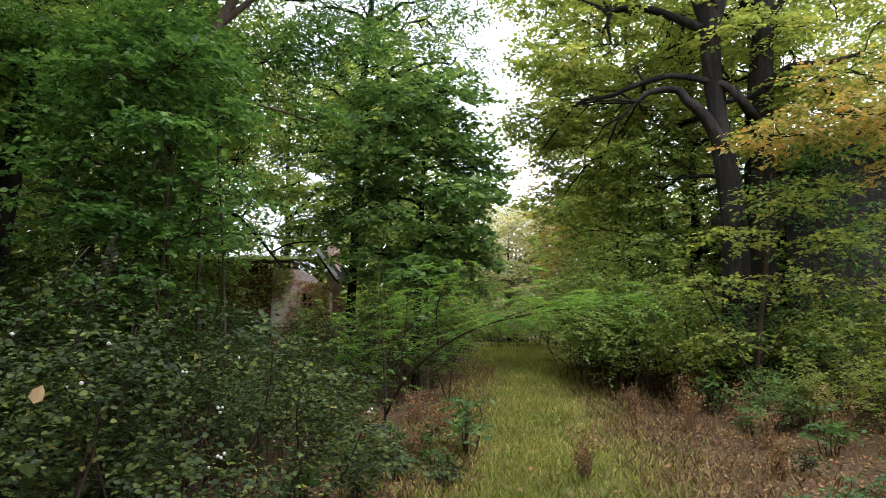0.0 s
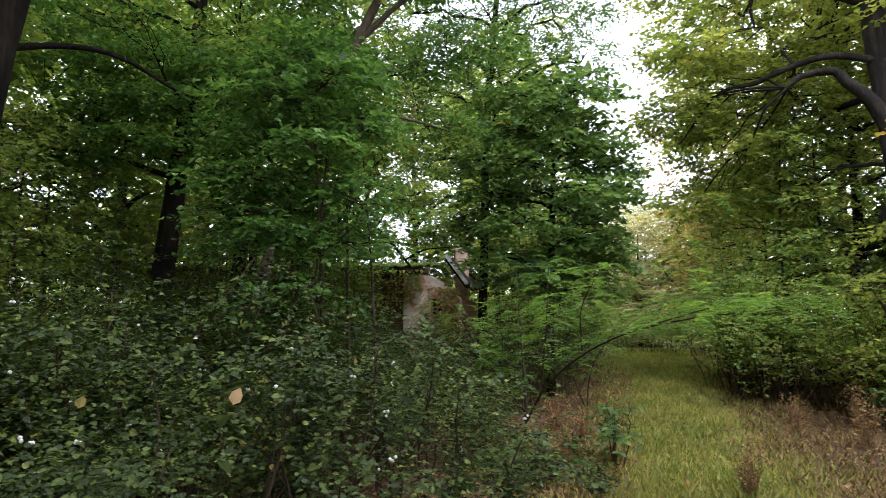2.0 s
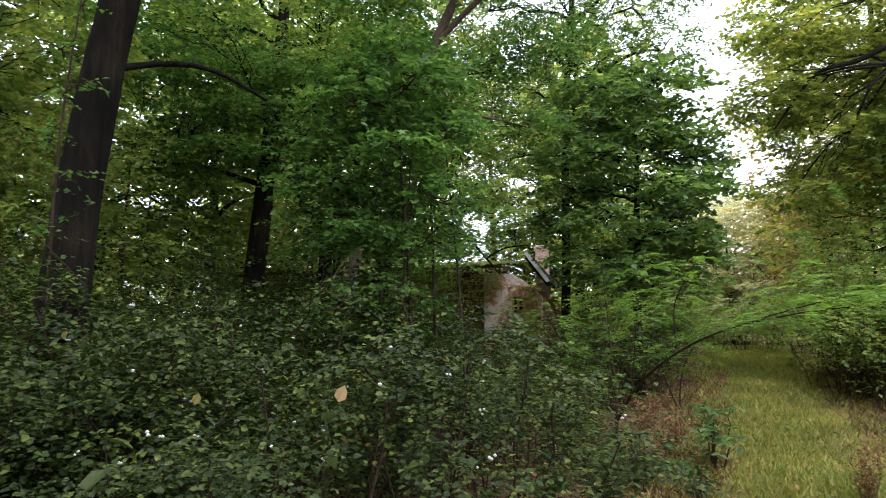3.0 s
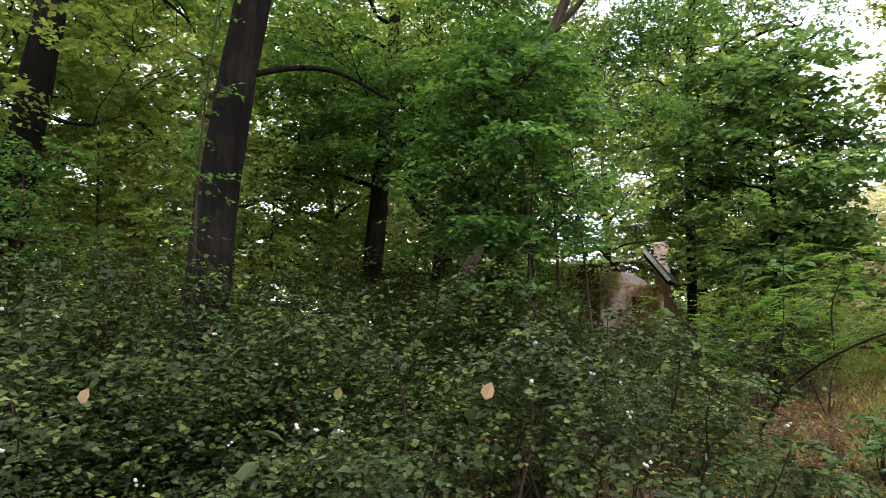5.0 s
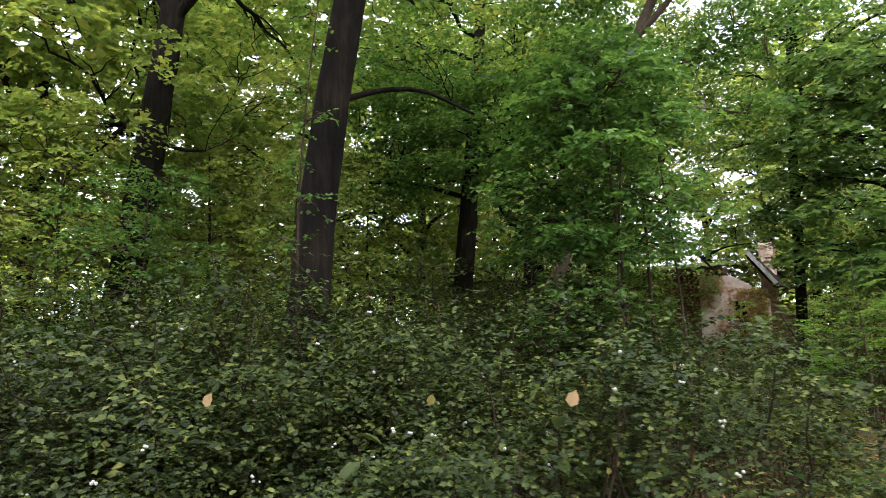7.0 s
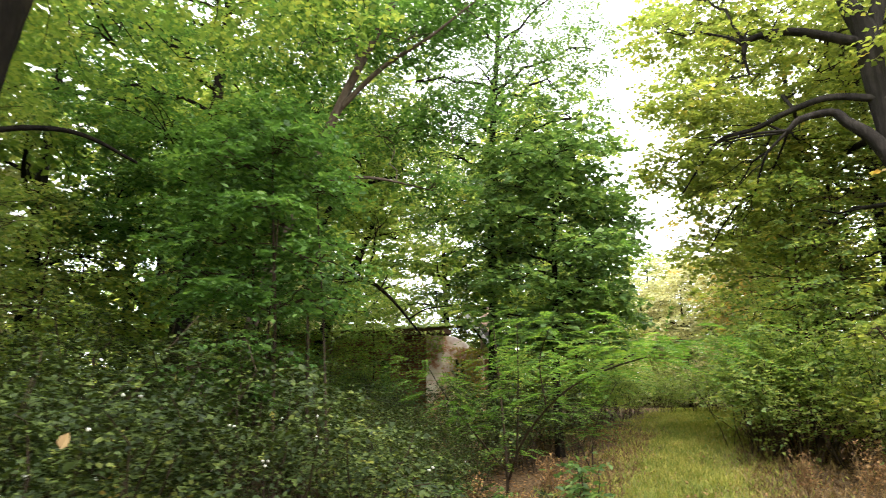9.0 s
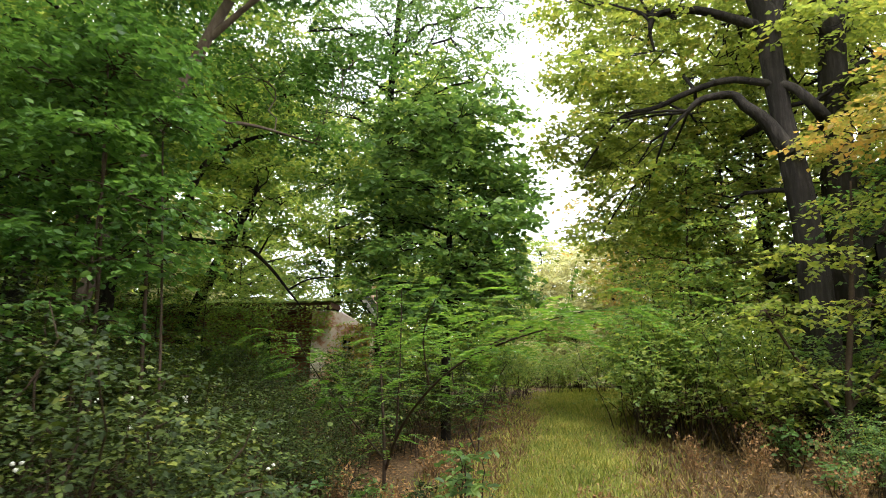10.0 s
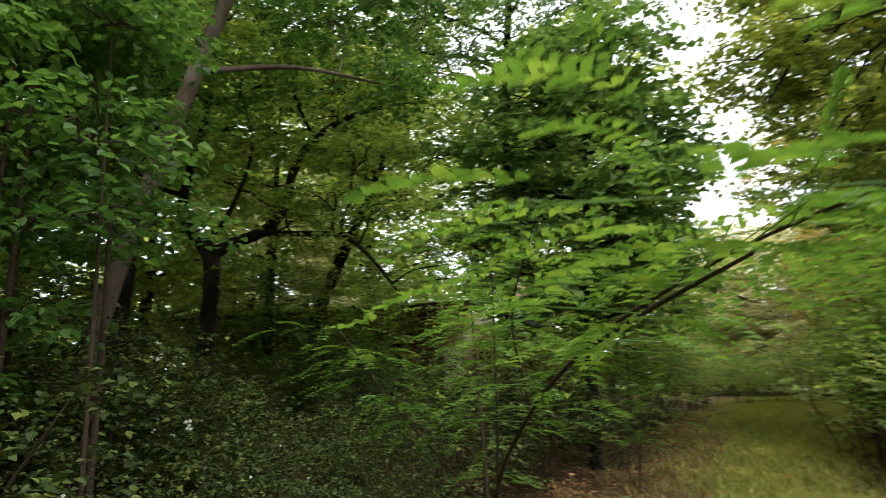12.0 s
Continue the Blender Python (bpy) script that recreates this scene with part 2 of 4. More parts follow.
def crown_blobs(rng, cx, cy, z0, z1, spread, count, twigs, size=1.1):
    """Clumps scattered through a crown that is widest at two fifths of its height."""
    out = []
    for k in range(count):
        h = (k + rng.random()) / count
        w = spread * (0.45 + 1.1 * h - 1.35 * h * h) * 1.35
        a = k * 2.4 + rng.uniform(-0.5, 0.5)
        q = w * math.sqrt(rng.uniform(0.15, 1))
        s = size * rng.uniform(0.75, 1.3)
        out.append((cx + q * math.cos(a), cy + q * math.sin(a), z0 + (z1 - z0) * h, s * 1.1, s * 1.1, s * 0.34, twigs))
    return out


# ---- ground ----
def path_x(y):
    return 0.35 + 0.11 * y


def ground_z(x, y):
    k = min(max((y - 8.0) / 9.0, 0.0), 1.0)
    rise = 0.55 * k * k * (3 - 2 * k)
    return rise + 0.05 * math.sin(x * 1.7 + y * 0.6) * math.cos(y * 1.3 - x * 0.4) + 0.03 * math.sin(3.1 * x + 1.0) * math.sin(2.7 * y)


def ground_material():
    m, n, l, b = nodes_of("woodland_soil", 0.95)
    b.inputs["Specular IOR Level"].default_value = 0.15
    tc = n.new("ShaderNodeTexCoord")
    sep = n.new("ShaderNodeSeparateXYZ")
    l.new(tc.outputs["Object"], sep.inputs[0])

    def math_node(op, a, c, d=None):
        k = n.new("ShaderNodeMath")
        k.operation = op
        for i, q in enumerate((a, c, d)):
            if q is None:
                continue
            if isinstance(q, (int, float)):
                k.inputs[i].default_value = q
            else:
                l.new(q, k.inputs[i])
        return k.outputs[0]

    noise1 = n.new("ShaderNodeTexNoise")
    noise1.inputs["Scale"].default_value = 1.6
    noise1.inputs["Detail"].default_value = 5
    noise2 = n.new("ShaderNodeTexNoise")
    noise2.inputs["Scale"].default_value = 22
    noise2.inputs["Detail"].default_value = 8
    for k in (noise1, noise2):
        l.new(tc.outputs["Object"], k.inputs["Vector"])
    off = math_node("ABSOLUTE", math_node("SUBTRACT", sep.outputs[0], math_node("MULTIPLY_ADD", sep.outputs[1], 0.11, 0.35)), 0)
    edge = math_node("MULTIPLY_ADD", noise1.outputs["Fac"], 1.4, off)
    mask = n.new("ShaderNodeMapRange")
    mask.inputs["From Min"].default_value = 1.9
    mask.inputs["From Max"].default_value = 1.2
    l.new(edge, mask.inputs["Value"])
    soil = ramp_of(n, [(0.3, (0.036, 0.023, 0.011)), (0.5, (0.1, 0.063, 0.029)), (0.7, (0.19, 0.123, 0.058))])
    grass = ramp_of(n, [(0.3, (0.1, 0.11, 0.03)), (0.5, (0.2, 0.19, 0.055)), (0.7, (0.32, 0.23, 0.1))])
    l.new(noise2.outputs["Fac"], soil.inputs[0])
    l.new(noise2.outputs["Fac"], grass.inputs[0])
    mix = n.new("ShaderNodeMixRGB")
    l.new(mask.outputs[0], mix.inputs[0])
    l.new(soil.outputs[0], mix.inputs[1])
    l.new(grass.outputs[0], mix.inputs[2])
    l.new(mix.outputs[0], b.inputs["Base Color"])
    bp = n.new("ShaderNodeBump")
    bp.inputs["Distance"].default_value = 0.04
    l.new(noise2.outputs["Fac"], bp.inputs["Height"])
    l.new(bp.outputs[0], b.inputs["Normal"])
    return m


def build_ground():
    near = np.concatenate([np.array([-900, -300, -120, -60]), np.arange(-30, 30.1, 0.5), np.array([60, 120, 300, 900])])
    nx = len(near)
    gx, gy = np.meshgrid(near, near + 12)
    gz = np.array([[ground_z(x, y) if abs(x) < 31 and abs(y - 12) < 31 else ground_z(0.0, y) for x, y in zip(ra, rb)] for ra, rb in zip(gx, gy)])
    v = np.stack([gx, gy, gz], -1).reshape(-1, 3)
    i, j = np.meshgrid(np.arange(nx - 1), np.arange(nx - 1))
    a = (j * nx + i).ravel()
    f = np.stack([a, a + 1, a + nx + 1, a + nx], -1)
    ob = new("ground", raw_mesh("ground", v, f, 4, ground_material(), True))
    tagged(ob, "woodland floor of soil, litter and a grassy track", "ground", "", "structure")


build_ground()


def scatter_blades(name, label, category, mat, xy, height, lean, wide=0.05):
    rng = np.random.default_rng(len(xy))
    z = np.array([ground_z(x, y) for x, y in xy]) - 0.01
    pos = np.column_stack([xy, z])
    axis = np.column_stack([rng.normal(0, lean, (len(xy), 2)), np.ones(len(xy))])
    up = np.column_stack([rng.normal(0, 1, (len(xy), 2)), rng.normal(0, 0.2, len(xy))])
    ob = new(name, leaves(name, pos, axis, up, height * rng.uniform(0.4, 1.3, len(xy)), wide, mat))
    return tagged(ob, label, category, "", "stuff")


def grass():
    rng = np.random.default_rng(3)
    y = -5 + 34.5 * rng.random(90000) ** 1.25
    x = path_x(y) + rng.normal(0, 0.7, len(y)) + 0.15 * np.sin(y * 1.9)
    scatter_blades("track_grass", "short green and yellowing grass on the track", "grass", L_GRASS, np.column_stack([x, y]), 0.11, 0.55, 0.042)
    y = -5 + 20 * rng.random(24000)
    side = np.where(rng.random(len(y)) < 0.68, 1, -1)
    x = path_x(y) + side * (0.75 + np.abs(rng.normal(0, 1.0, len(y))) * np.where(side > 0, 1.5, 0.55))
    scatter_blades("dry_grass", "pale brown dry grass and stalks beside the track", "grass", L_STRAW, np.column_stack([x, y]), 0.13, 0.8, 0.028)
    n = 26000
    y = -5 + 22 * rng.random(n)
    x = path_x(y) + rng.normal(0, 2.4, n)
    pos = np.column_stack([x, y, [ground_z(a, b) + 0.015 for a, b in zip(x, y)]])
    ax = np.column_stack([rng.normal(0, 1, (n, 2)), rng.normal(0, 0.15, n)])
    up = np.column_stack([rng.normal(0, 0.35, (n, 2)), np.ones(n)])
    ob = new("leaf_litter", leaves("leaf_litter", pos, ax, up, rng.uniform(0.03, 0.08, n), 0.7, L_DRY))
    tagged(ob, "fallen brown leaves on the soil", "leaf litter", "", "stuff")


grass()


# ---- snowberry thicket ----
def make_bush(name, label, seed, radius, height, stems, twigs, leaf, mat, per=10, berries=0, group="", shape=LEAF4, wide=0.72, twig=0.3, hollow=0.2):
    rng = np.random.default_rng(seed)
    root = thing(name, (0, 0, 0), label, "shrub", group)
    lines, tp, td = [], [], []
    for k in range(stems):
        a, q = rng.uniform(0, 6.28), radius * math.sqrt(rng.random())
        top = np.array([q * math.cos(a), q * math.sin(a), height * rng.uniform(0.6, 1.05) * (1 - 0.45 * (q / radius) ** 2)])
        foot = np.array([top[0] * 0.35, top[1] * 0.35, -0.05])
        ln = bend(foot, top, rng, 0.12, 7, 0.08)
        lines.append(tube(ln, np.linspace(0.009, 0.003, 7), 5))
        m = twigs // stems
        s = hollow + (1 - hollow) * rng.random(m) ** 0.7
        idx = s * 6
        i0 = np.minimum(idx.astype(int), 5)
        p = ln[i0] + (ln[i0 + 1] - ln[i0]) * (idx - i0)[:, None]
        d = unit(rng.normal(0, 1, (m, 3)) * np.array([1, 1, 0.3]) + np.array([0, 0, 0.16]))
        tp.append(p)
        td.append(d)
    v, f = join_tubes(lines)
    part_of("stemwork", raw_mesh("stemwork", v, f, 4, TWIG, True), root, "", "stuff")
    p, d = np.concatenate(tp), np.concatenate(td)
    lens = twig * rng.uniform(0.6, 1.4, len(p))
    pos, ax, up = spray(p, d, lens, per, rng, 0.3, 0.12)
    up[:, :2] += 0.35 * pos[:, :2] / radius
    part_of("foliage", leaves("foliage", pos, ax, up, leaf * rng.uniform(0.6, 1.25, len(pos)), wide, mat, shape), root, "", "stuff")
    if berries:
        bm = bmesh.new()
        for k in range(berries):
            i = rng.integers(len(p))
            c = p[i] + d[i] * lens[i]
            for q in range(rng.integers(1, 4)):
                bmesh.ops.create_icosphere(bm, subdivisions=1, radius=0.008, matrix=Matrix.Translation(c + rng.normal(0, 0.009, 3)))
        me = bpy.data.meshes.new("berry_cluster")
        bm.to_mesh(me)
        bm.free()
        me.materials.append(BERRY)
        part_of("berry_cluster", me, root, "white berries in small clusters", "stuff")
    return root


def place_bushes(masters, spots):
    """spots: x, y, turn, size, kind; the first use of a master moves it, later ones copy it."""
    used = set()
    for x, y, turn, size, k in spots:
        m = Matrix.Translation((x, y, ground_z(x, y))) @ pose(0, 0, 0, 0, 0, turn)
        if k in used:
            ob = copy_thing(masters[k], m)
        else:
            ob = masters[k]
            ob.matrix_basis = m
            used.add(k)
        ob.scale = (size, size, size)


def thicket():
    lab = "snowberry shrub with small dark green leaves and white berries"
    g = "snowberry thicket"
    ms = [make_bush("snowberry_bush", lab, 11 + k, 0.95, 1.35, 16, 600, 0.031, L_SHRUB, 11, 9, g, LEAF6, wide=0.95, hollow=0.5) for k in range(4)]
    ms += [make_bush("snowberry_bush", lab, 15 + k, 1.0, 1.35, 14, 480, 0.031, L_SHRUB, 11, 6, g, wide=0.8, twig=0.26, hollow=0.42) for k in range(3)]
    rng = np.random.default_rng(21)
    spots, n = [], 0
    y = 0.2
    while y < 11.5:
        x = -1.75 if y < 3.2 else (-1.25 - 0.03 * y if y < 9 else -1.9)
        x -= 0.25 * rng.random()
        while x > -10.5:
            d = math.hypot(x + 0.3, y)
            top = min(max(0.85 + 0.29 * (d - 2.0), 0.85), 2.2)
            side = math.degrees(math.atan2(-x, y))
            if y > 3:
                top = min(top, 1.4 if side < 17 else 1.4 + (side - 17) * 0.065)
            size = top / 1.35 * rng.uniform(0.72, 1.2)
            if d > 1.7:
                k = n % 4 if d < 4.6 else 4 + n % 3
                spots.append((x, y + rng.uniform(-0.3, 0.3), rng.uniform(0, 360), size, k))
                n += 1
            x -= rng.uniform(0.9, 1.25) * max(size, 0.8)
        y += 0.9 + 0.05 * y
    spots += [(-4.2, 3.05, 20, 1.6, 4), (-4.75, 2.95, 140, 1.6, 5), (-3.8, 3.3, 260, 1.5, 6), (-5.3, 3.2, 60, 1.6, 4), (-4.3, 2.4, 310, 1.3, 5), (-3.6, 2.7, 200, 1.3, 6)]
    place_bushes(ms, spots)


thicket()


# ---- large trees beside the track ----
def big_linden():
    b = np.array([5.45, 11.7, 0.0])
    trunk = [(0, 0, -0.1, 0.42), (0, 0, 0.8, 0.34), (0, 0, 2.3, 0.26), (-0.01, 0, 3.5, 0.23), (-0.1, 0.03, 4.6, 0.21), (-0.2, 0.08, 5.7, 0.175), (-0.25, 0.1, 6.7, 0.19),
             (-0.26, 0.1, 7.4, 0.2), (-0.45, 0.2, 8.2, 0.14), (-0.5, 0.3, 10, 0.1), (-0.4, 0.3, 12.5, 0.04)]
    limbs = [[(-0.2, -0.08, 4.85, 0.15), (-0.53, -0.1, 5.42, 0.112), (-0.8, 0.0, 5.75, 0.09), (-0.98, 0.05, 5.98, 0.075), (-1.42, 0.2, 5.98, 0.06), (-1.63, 0.3, 5.83, 0.045)],
             [(-0.3, 0.1, 7.2, 0.1), (-1.37, 0.2, 7.68, 0.075), (-2.0, 0.4, 7.76, 0.06), (-2.16, 0.4, 7.48, 0.04), (-2.11, 0.4, 7.05, 0.02)],
             [(-0.2, 0.1, 7.3, 0.15), (0.1, 0.2, 8.2, 0.12), (0.5, 0.4, 10, 0.07), (0.8, 0.5, 12, 0.03)]]
    rng = np.random.default_rng(5)
    blobs = crown_blobs(rng, -0.6, 2.2, 4.4, 13, 4.0, 30, 104, 1.1)
    blobs += [(-2.6, 1.6, 5.0, 0.9, 1.0, 0.5, 130), (-3.5, 1.0, 5.7, 0.8, 0.9, 0.4, 110), (-2.2, 1.8, 6.5, 1.0, 1.0, 0.6, 140), (-3.3, 1.2, 7.2, 0.9, 1.0, 0.5, 120), (-3.0, 1.8, 4.0, 0.8, 0.9, 0.4, 110),
              (-1.3, 2.0, 4.3, 1.0, 0.8, 0.5, 90), (-1.9, 1.8, 8.3, 1.2, 1.0, 0.7, 150), (-2.6, 1.2, 9.2, 1.1, 1.1, 0.6, 120), (-3.6, 0.8, 8.4, 0.7, 0.8, 0.4, 80), (-1.0, 2.0, 6.0, 1.0, 0.8, 0.5, 110), (0.0, 2.2, 7.4, 1.0, 0.8, 0.5, 100)]
    tree("linden_tree", "tall linden with dark forked trunk and yellowing crown", "tree", b, trunk, blobs, 0.105, L_LINDEN, bark=BARK_LINDEN, limbs=limbs, seed=31, per_twig=9, wide=0.9)


big_linden()


def second_linden():
    b = np.array([6.15, 12.15, 0.0])
    trunk = [(-0.1, 0, -0.1, 0.4), (-0.08, 0, 0.8, 0.33), (0, 0, 3.4, 0.28), (0.1, -0.05, 5.76, 0.25), (0.16, -0.1, 6.8, 0.22), (0.22, -0.12, 7.5, 0.2), (0.3, -0.1, 9, 0.15), (0.3, 0.1, 13, 0.05)]
    limbs = [[(-0.05, -0.1, 5.5, 0.13), (-0.4, -0.55, 5.58, 0.1), (-0.73, -0.55, 5.97, 0.082), (-1.04, -0.41, 6.14, 0.072), (-1.65, -0.17, 6.35, 0.064), (-2.26, 0.04, 6.25, 0.056), (-2.78, 0.2, 6.07, 0.046),
              (-3.33, 0.34, 6.0, 0.036), (-3.67, 0.41, 5.66, 0.026), (-4.12, 0.49, 5.03, 0.015)],
             [(0.15, -0.2, 6.1, 0.11), (0.41, -0.47, 6.35, 0.09), (0.66, -0.61, 6.4, 0.075), (1.05, -0.85, 6.36, 0.05), (1.6, -1.0, 6.5, 0.02)],
             [(0.8, -0.7, 6.36, 0.06), (0.9, -0.87, 5.86, 0.05), (1.18, -1.05, 5.42, 0.035), (1.38, -1.18, 5.17, 0.02)],
             [(0.22, -0.1, 7.4, 0.1), (0.6, -0.3, 7.95, 0.07), (1.4, -0.5, 9.0, 0.03)]]
    rng = np.random.default_rng(6)
    blobs = crown_blobs(rng, 1.1, 1.6, 5.0, 13.5, 3.6, 30, 110, 1.1)
    blobs += [(1.6, -1.2, 5.2, 1.0, 0.9, 0.6, 110), (2.4, -0.8, 6.2, 1.0, 1.0, 0.7, 110), (2.4, -1.2, 7.6, 1.0, 1.0, 0.7, 110)]
    tree("linden_tree", "linden with a knotty dark trunk and long arching limb", "tree", b, trunk, blobs, 0.105, L_LINDEN, bark=BARK_LINDEN, limbs=limbs, seed=32, per_twig=9, wide=0.9)


second_linden()


def generic_tree(seed, base, height, girth, spread, crown_from, leaf, mat, label, lean=(0.0, 0.0), clumps=22, twigs=110, name="broadleaf_tree", group="woodland trees", size=1.2, per=8, extra_limbs=(), extra_blobs=()):
    rng = np.random.default_rng(seed)
    lx, ly = lean
    hs = np.array([-0.1, 0.08, 0.2, 0.35, 0.5, 0.7, 0.9]) * height
    hs[0] = -0.1
    trunk = [(lx * h / height * height * 0.1 + rng.normal(0, 0.05) * (h > 1), ly * h * 0.1 + rng.normal(0, 0.05) * (h > 1), h, girth * (1 - 0.85 * max(h, 0) / height)) for h in hs]
    top = trunk[-1]
    limbs = []
    for k in range(5):
        h = height * rng.uniform(0.3, 0.65)
        a = k * 1.3 + rng.uniform(0, 0.8)
        x0, y0 = lx * h * 0.1, ly * h * 0.1
        s = spread * rng.uniform(0.5, 0.9)
        limbs.append([(x0, y0, h, girth * 0.4), (x0 + s * 0.4 * math.cos(a), y0 + s * 0.4 * math.sin(a), h + 0.5, girth * 0.28),
                      (x0 + s * math.cos(a + 0.2), y0 + s * math.sin(a + 0.2), h + rng.uniform(0.4, 1.4), girth * 0.1)])
    blobs = crown_blobs(rng, top[0] * 0.7, top[1] * 0.7, crown_from, height, spread, clumps, twigs, size)
    limbs += list(extra_limbs)
    blobs += list(extra_blobs)
    return tree(name, label, "tree", base, trunk, blobs, leaf, mat, limbs=limbs, seed=seed, group=group, per_twig=per, wide=0.8, sub=3)


def left_trees():
    # stout furrowed trunk in the thicket, bowed a little towards the track
    trunk = [(0, 0, -0.1, 0.24), (-0.05, 0.1, 1.2, 0.19), (-0.06, 0.2, 2.4, 0.17), (0.0, 0.32, 3.6, 0.155), (0.14, 0.44, 4.8, 0.145), (0.32, 0.55, 6.0, 0.135), (0.6, 0.7, 8.5, 0.1), (0.8, 0.8, 11.5, 0.04)]
    limbs = [[(0.0, 0.3, 3.6, 0.034), (0.3, 0.7, 3.78, 0.026), (0.58, 1.0, 3.79, 0.022), (0.9, 1.35, 3.6, 0.014)],
             [(0.25, 0.5, 5.4, 0.09), (-0.6, 0.9, 6.3, 0.06), (-1.6, 1.2, 7.2, 0.025)],
             [(0.32, 0.55, 5.8, 0.09), (1.1, 0.7, 6.2, 0.06), (2.2, 0.9, 6.6, 0.03)],
             [(0.4, 0.6, 6.6, 0.08), (0.3, 1.6, 7.6, 0.05), (0.2, 2.6, 8.6, 0.02)]]
    rng = np.random.default_rng(41)
    tree("oak_tree", "tall oak with a stout dark furrowed trunk in the thicket", "tree", (-4.53, 3.62, 0), trunk,
         crown_blobs(rng, 0.3, 1.2, 5.6, 12, 3.8, 32, 100, 1.1), 0.095, L_FOREST, limbs=limbs, seed=41, wide=0.8, sides=16)
    # straight trunk with a light crown, deeper in the wood
    trunk = [(0, 0, -0.1, 0.36), (0.1, 0.05, 1.2, 0.31), (0.33, 0.18, 3.0, 0.28), (0.55, 0.3, 5.0, 0.25), (0.8, 0.45, 7.5, 0.2), (1.0, 0.6, 10, 0.1), (1.1, 0.7, 13, 0.04)]
    limbs = [[(0.62, 0.3, 5.6, 0.08), (0.2, 0.0, 5.1, 0.06), (-0.7, -0.5, 4.3, 0.025)], [(0.55, 0.3, 4.9, 0.05), (1.0, 0.6, 4.7, 0.035), (1.4, 0.8, 4.65, 0.015)],
             [(0.75, 0.4, 7.0, 0.12), (1.7, 0.9, 8.2, 0.07), (2.6, 1.3, 9.4, 0.03)], [(0.75, 0.4, 7.2, 0.12), (-0.4, 0.4, 8.6, 0.07), (-1.6, 0.5, 9.8, 0.03)]]
    rng = np.random.default_rng(42)
    tree("beech_tree", "tall tree with a straight dark trunk and light green crown", "tree", (-11.3, 5.35, 0), trunk, crown_blobs(rng, 0.6, 0.6, 5.4, 13, 4.4, 28, 95, 1.2), 0.11, L_LIGHT, limbs=limbs, seed=42, wide=0.8, sides=14)
    # thin whip that climbs beside the stout trunk, with small leaves
    trunk = [(0, 0, -0.1, 0.016), (0.04, 0.02, 1.5, 0.013), (0.0, 0.08, 3.0, 0.009), (0.12, 0.18, 4.9, 0.004)]
    twigs = [(0.1 * (-1) ** k, 0.02 * k, 1.9 + 0.34 * k, 0.26, 0.16, 0.1, 9) for k in range(9)]
    tree("climbing_sapling", "thin sapling with small dark leaves climbing beside the oak trunk", "tree", (-4.4, 3.4, 0), trunk, twigs, 0.05, L_MAPLE, bark=TWIG, seed=49, twig_len=0.22, per_twig=6, limb_from=0.1, sub=4)
    # dark straight trunk that shows under its own low branches
    trunk = [(0, 0, -0.1, 0.3), (0.1, 0, 1.2, 0.24), (0.3, 0, 3.0, 0.21), (0.5, 0, 5.0, 0.18), (0.7, 0.1, 8.0, 0.12), (0.8, 0.2, 12, 0.04)]
    limbs = [[(0.45, 0, 4.6, 0.06), (1.3, -0.7, 4.95, 0.04), (2.3, -1.3, 5.0, 0.015)], [(0.45, 0, 4.4, 0.06), (-0.5, -0.9, 4.7, 0.04), (-1.4, -1.6, 4.7, 0.015)], [(0.5, 0, 5.4, 0.07), (1.2, 0.9, 6.4, 0.04), (1.9, 1.8, 7.2, 0.02)],
             [(0.5, 0, 5.8, 0.07), (-0.4, 0.6, 6.8, 0.04), (-1.6, 1.0, 7.4, 0.02)]]
    rng = np.random.default_rng(43)
    low = [(1.5, -1.3, 4.6, 0.9, 0.7, 0.22, 95), (0.4, -1.5, 4.75, 0.9, 0.7, 0.22, 95), (-0.7, -1.3, 4.6, 0.9, 0.7, 0.22, 95), (2.3, -1.2, 5.0, 0.9, 0.7, 0.25, 85), (1.0, -1.4, 5.5, 1.0, 0.7, 0.25, 100),
           (-0.2, -1.4, 5.6, 1.0, 0.7, 0.25, 100), (-1.4, -1.2, 5.3, 0.9, 0.7, 0.25, 85), (0.5, -1.2, 6.4, 1.1, 0.8, 0.3, 100), (1.9, -1.0, 6.1, 1.0, 0.8, 0.3, 90), (-1.1, -1.0, 6.4, 1.0, 0.8, 0.3, 90)]
    tree("hornbeam_tree", "dark-trunked hornbeam with low layered sprays", "tree", (-8.25, 11.2, 0), trunk, low + crown_blobs(rng, 0.5, 0.2, 6.2, 12, 3.6, 30, 95, 1.1), 0.1, L_MAPLE, limbs=limbs, seed=43, wide=0.8)
    # pale stem that leans across, with a fork near its bend
    trunk = [(-0.03, -0.04, -0.1, 0.1), (0.17, 0.06, 1.0, 0.088), (0.42, 0.12, 2.0, 0.083), (0.72, 0.18, 3.0, 0.08), (1.07, 0.24, 4.0, 0.078), (1.46, 0.3, 5.0, 0.07), (1.92, 0.36, 6.0, 0.062), (2.43, 0.43, 7.0, 0.05), (3.0, 0.5, 8.0, 0.04), (3.9, 0.6, 9.6, 0.015)]
    limbs = [[(1.62, 0.32, 5.35, 0.045), (2.3, 0.3, 5.9, 0.034), (3.0, 0.3, 6.25, 0.024), (3.7, 0.3, 6.7, 0.01)],
             [(1.2, 0.26, 4.3, 0.035), (1.9, 0.9, 4.5, 0.024), (2.7, 1.5, 4.4, 0.01)], [(1.9, 0.36, 6.0, 0.04), (1.5, 1.2, 7.0, 0.025), (1.2, 2.0, 7.8, 0.01)]]
    rng = np.random.default_rng(45)
